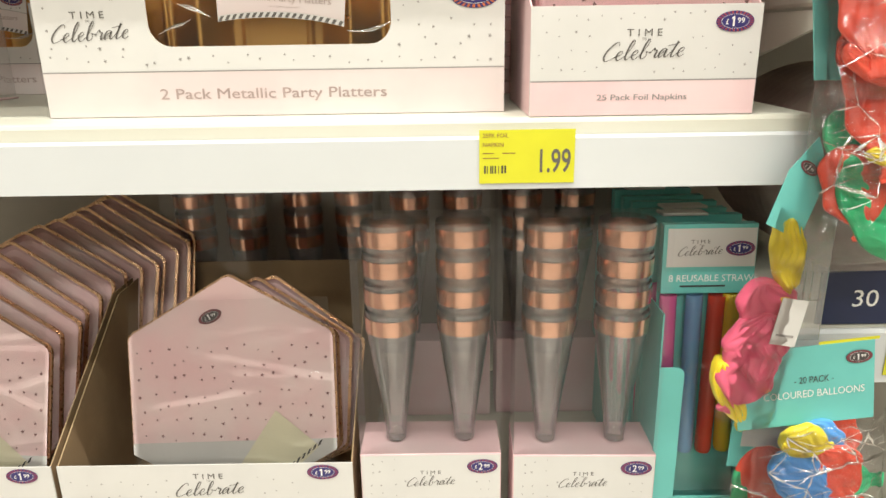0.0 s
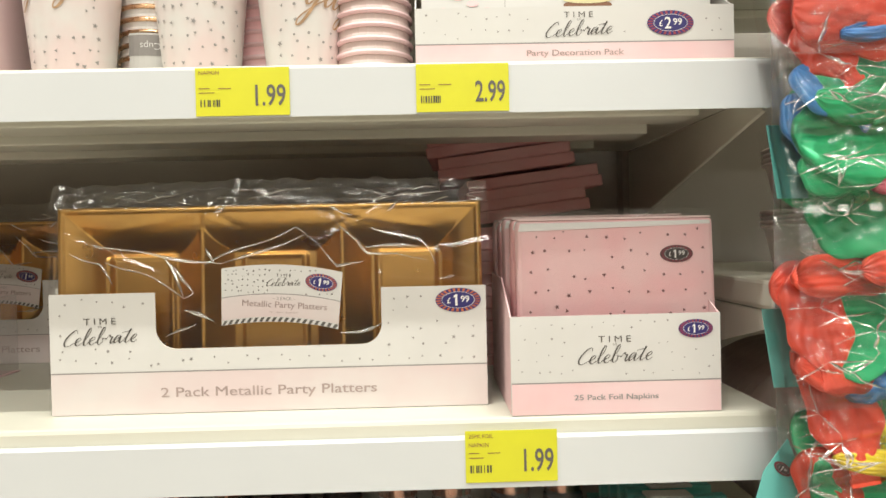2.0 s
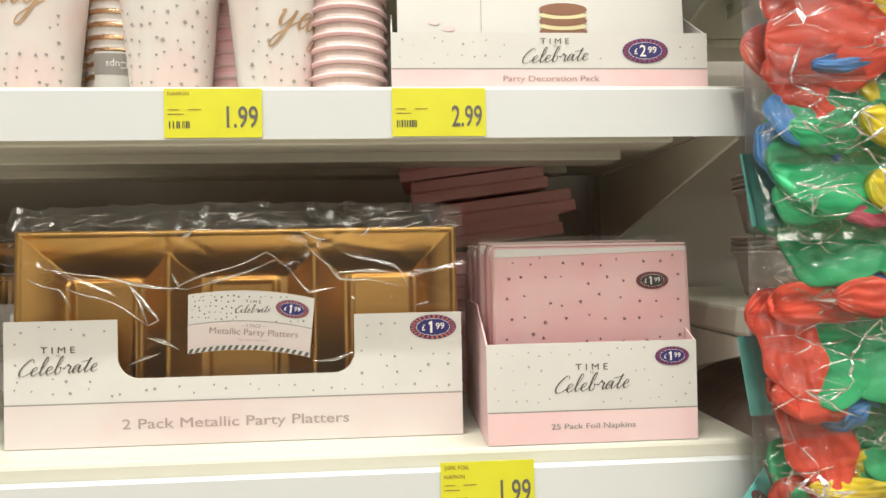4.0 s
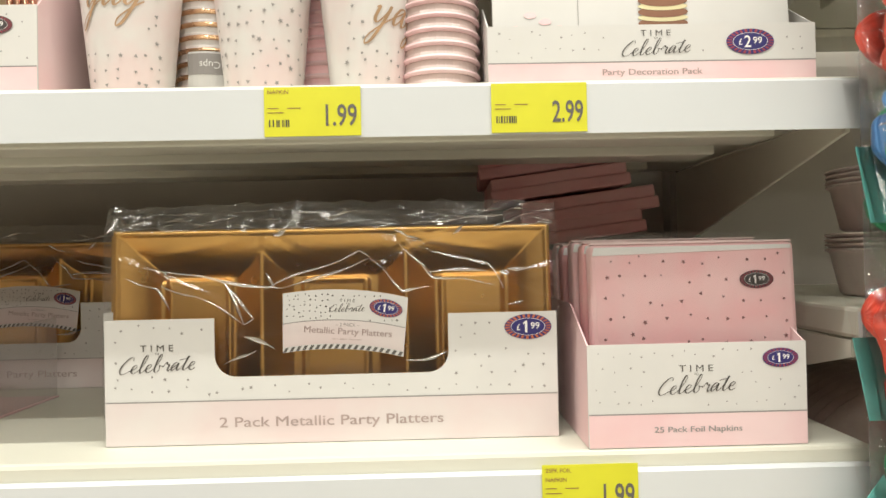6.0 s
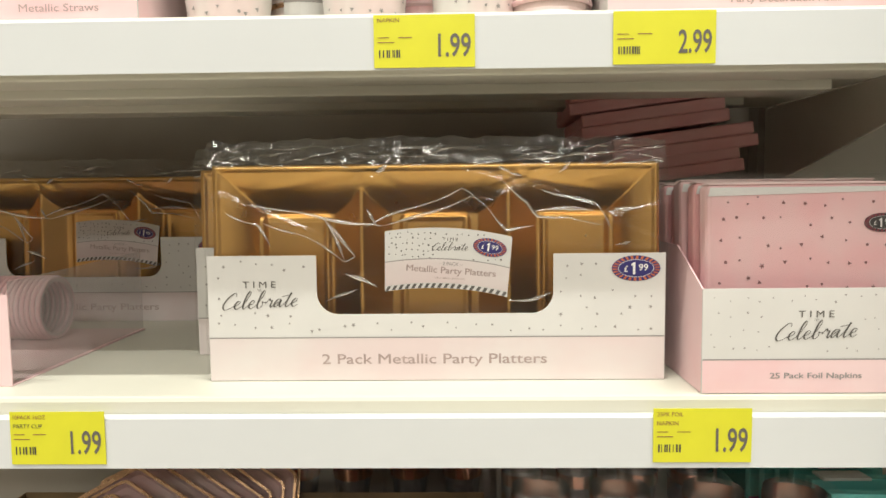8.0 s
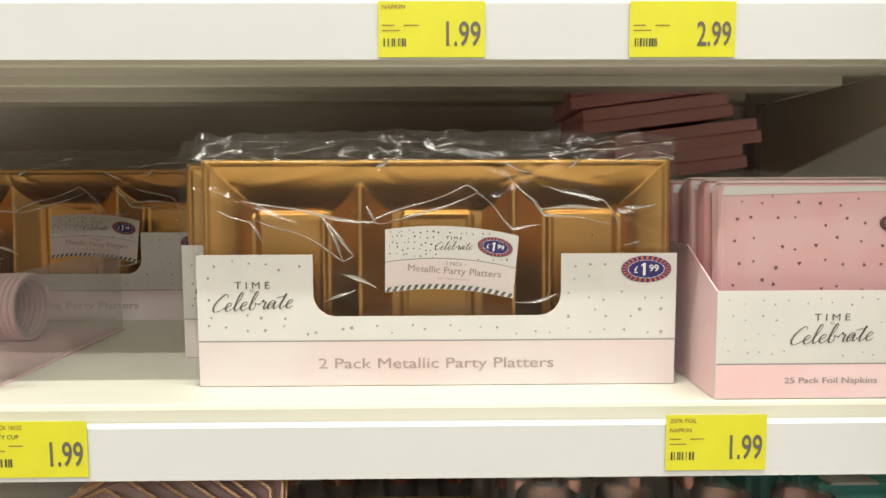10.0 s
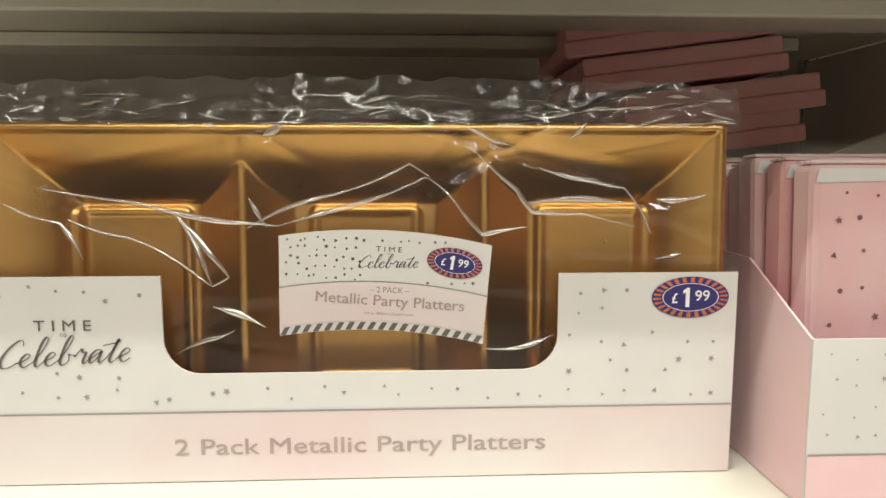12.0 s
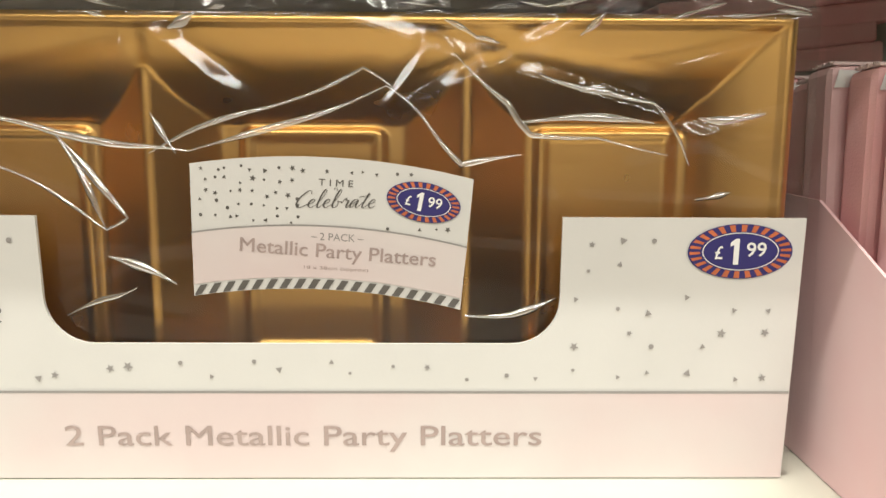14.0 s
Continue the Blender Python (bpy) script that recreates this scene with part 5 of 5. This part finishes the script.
part("header_card", block(0, 0.075, 0.004, 0.0052, 0.078, 0.125, 0.0004), M_TEAL, bb)
part("pale_panel", flat(rect(0.010, 0.073, 0.100, 0.123)), M_CARD, bb, m=pose(0, 0.0034, 0))

# ---- neighbouring bay ----
M_NAVYCARD = mat("navy_card", (0.012, 0.022, 0.075), 0.4, var=0.1, bump=0.02)
sg = thing("shelf_sign", "navy card shelf sign with white lettering", "sign", pose(BAY1 + 0.034, FRONT + 0.022, 0.9528))
part("board", block(0, 0.32, 0, 0.003, 0, 0.052, 0.0006), M_NAVYCARD, sg)
lettering("30 PA", 0.062, 0.026, 0.062, -0.0006, M_WHITE, sg, height=0.0165)
yt = thing("price_tag", "yellow price tag on the neighbouring rail", "price tag", pose(0.418, FRONT + 0.0168, 0.947), group="price tags")
part("card", panel(rect(0, 0.079, -0.0445, 0), -0.0006, 0), M_YELLOW, yt)
M_BOWL = mat("pale_pink_bowl_paper", (0.80, 0.68, 0.65), 0.5, var=0.12, scale=24, fine=400, bump=0.05)
for bx, by, bz in ((0.462, 0.790, 1.2624), (0.470, 0.800, 1.3330)):
    bowls = thing("bowl_stack", "nested pale pink paper bowls on a shelf", "bowls", pose(bx, by, bz), group="bowl stacks")
    part("lowest_bowl", lathe([(0.001, 0.0), (0.060, 0.0), (0.064, 0.003), (0.073, 0.046), (0.076, 0.048)], 36), M_BOWL, bowls, smooth=True)
    for k in range(4):
        z = 0.048 + 0.0055 * k
        part("rim", lathe([(0.070, z - 0.003), (0.076, z), (0.0785, z + 0.0015), (0.0765, z + 0.0035), (0.068, z + 0.002)], 36), M_BOWL, bowls, smooth=True)
for k in range(9):
    rp = thing("grey_plate", "round grey plates standing on edge", "plate", pose(0.450, 0.74 + 0.018 * k, 0.9524 + 0.118, 12, 0, -30), group="grey plates")
    part("plate", lathe([(0.001, 0.006), (0.085, 0.006), (0.100, 0.001), (0.115, 0.0), (0.115, 0.0015), (0.1, 0.003)], 40), M_TAUPE, rp, m=pose(0, 0, 0, 90), smooth=True)
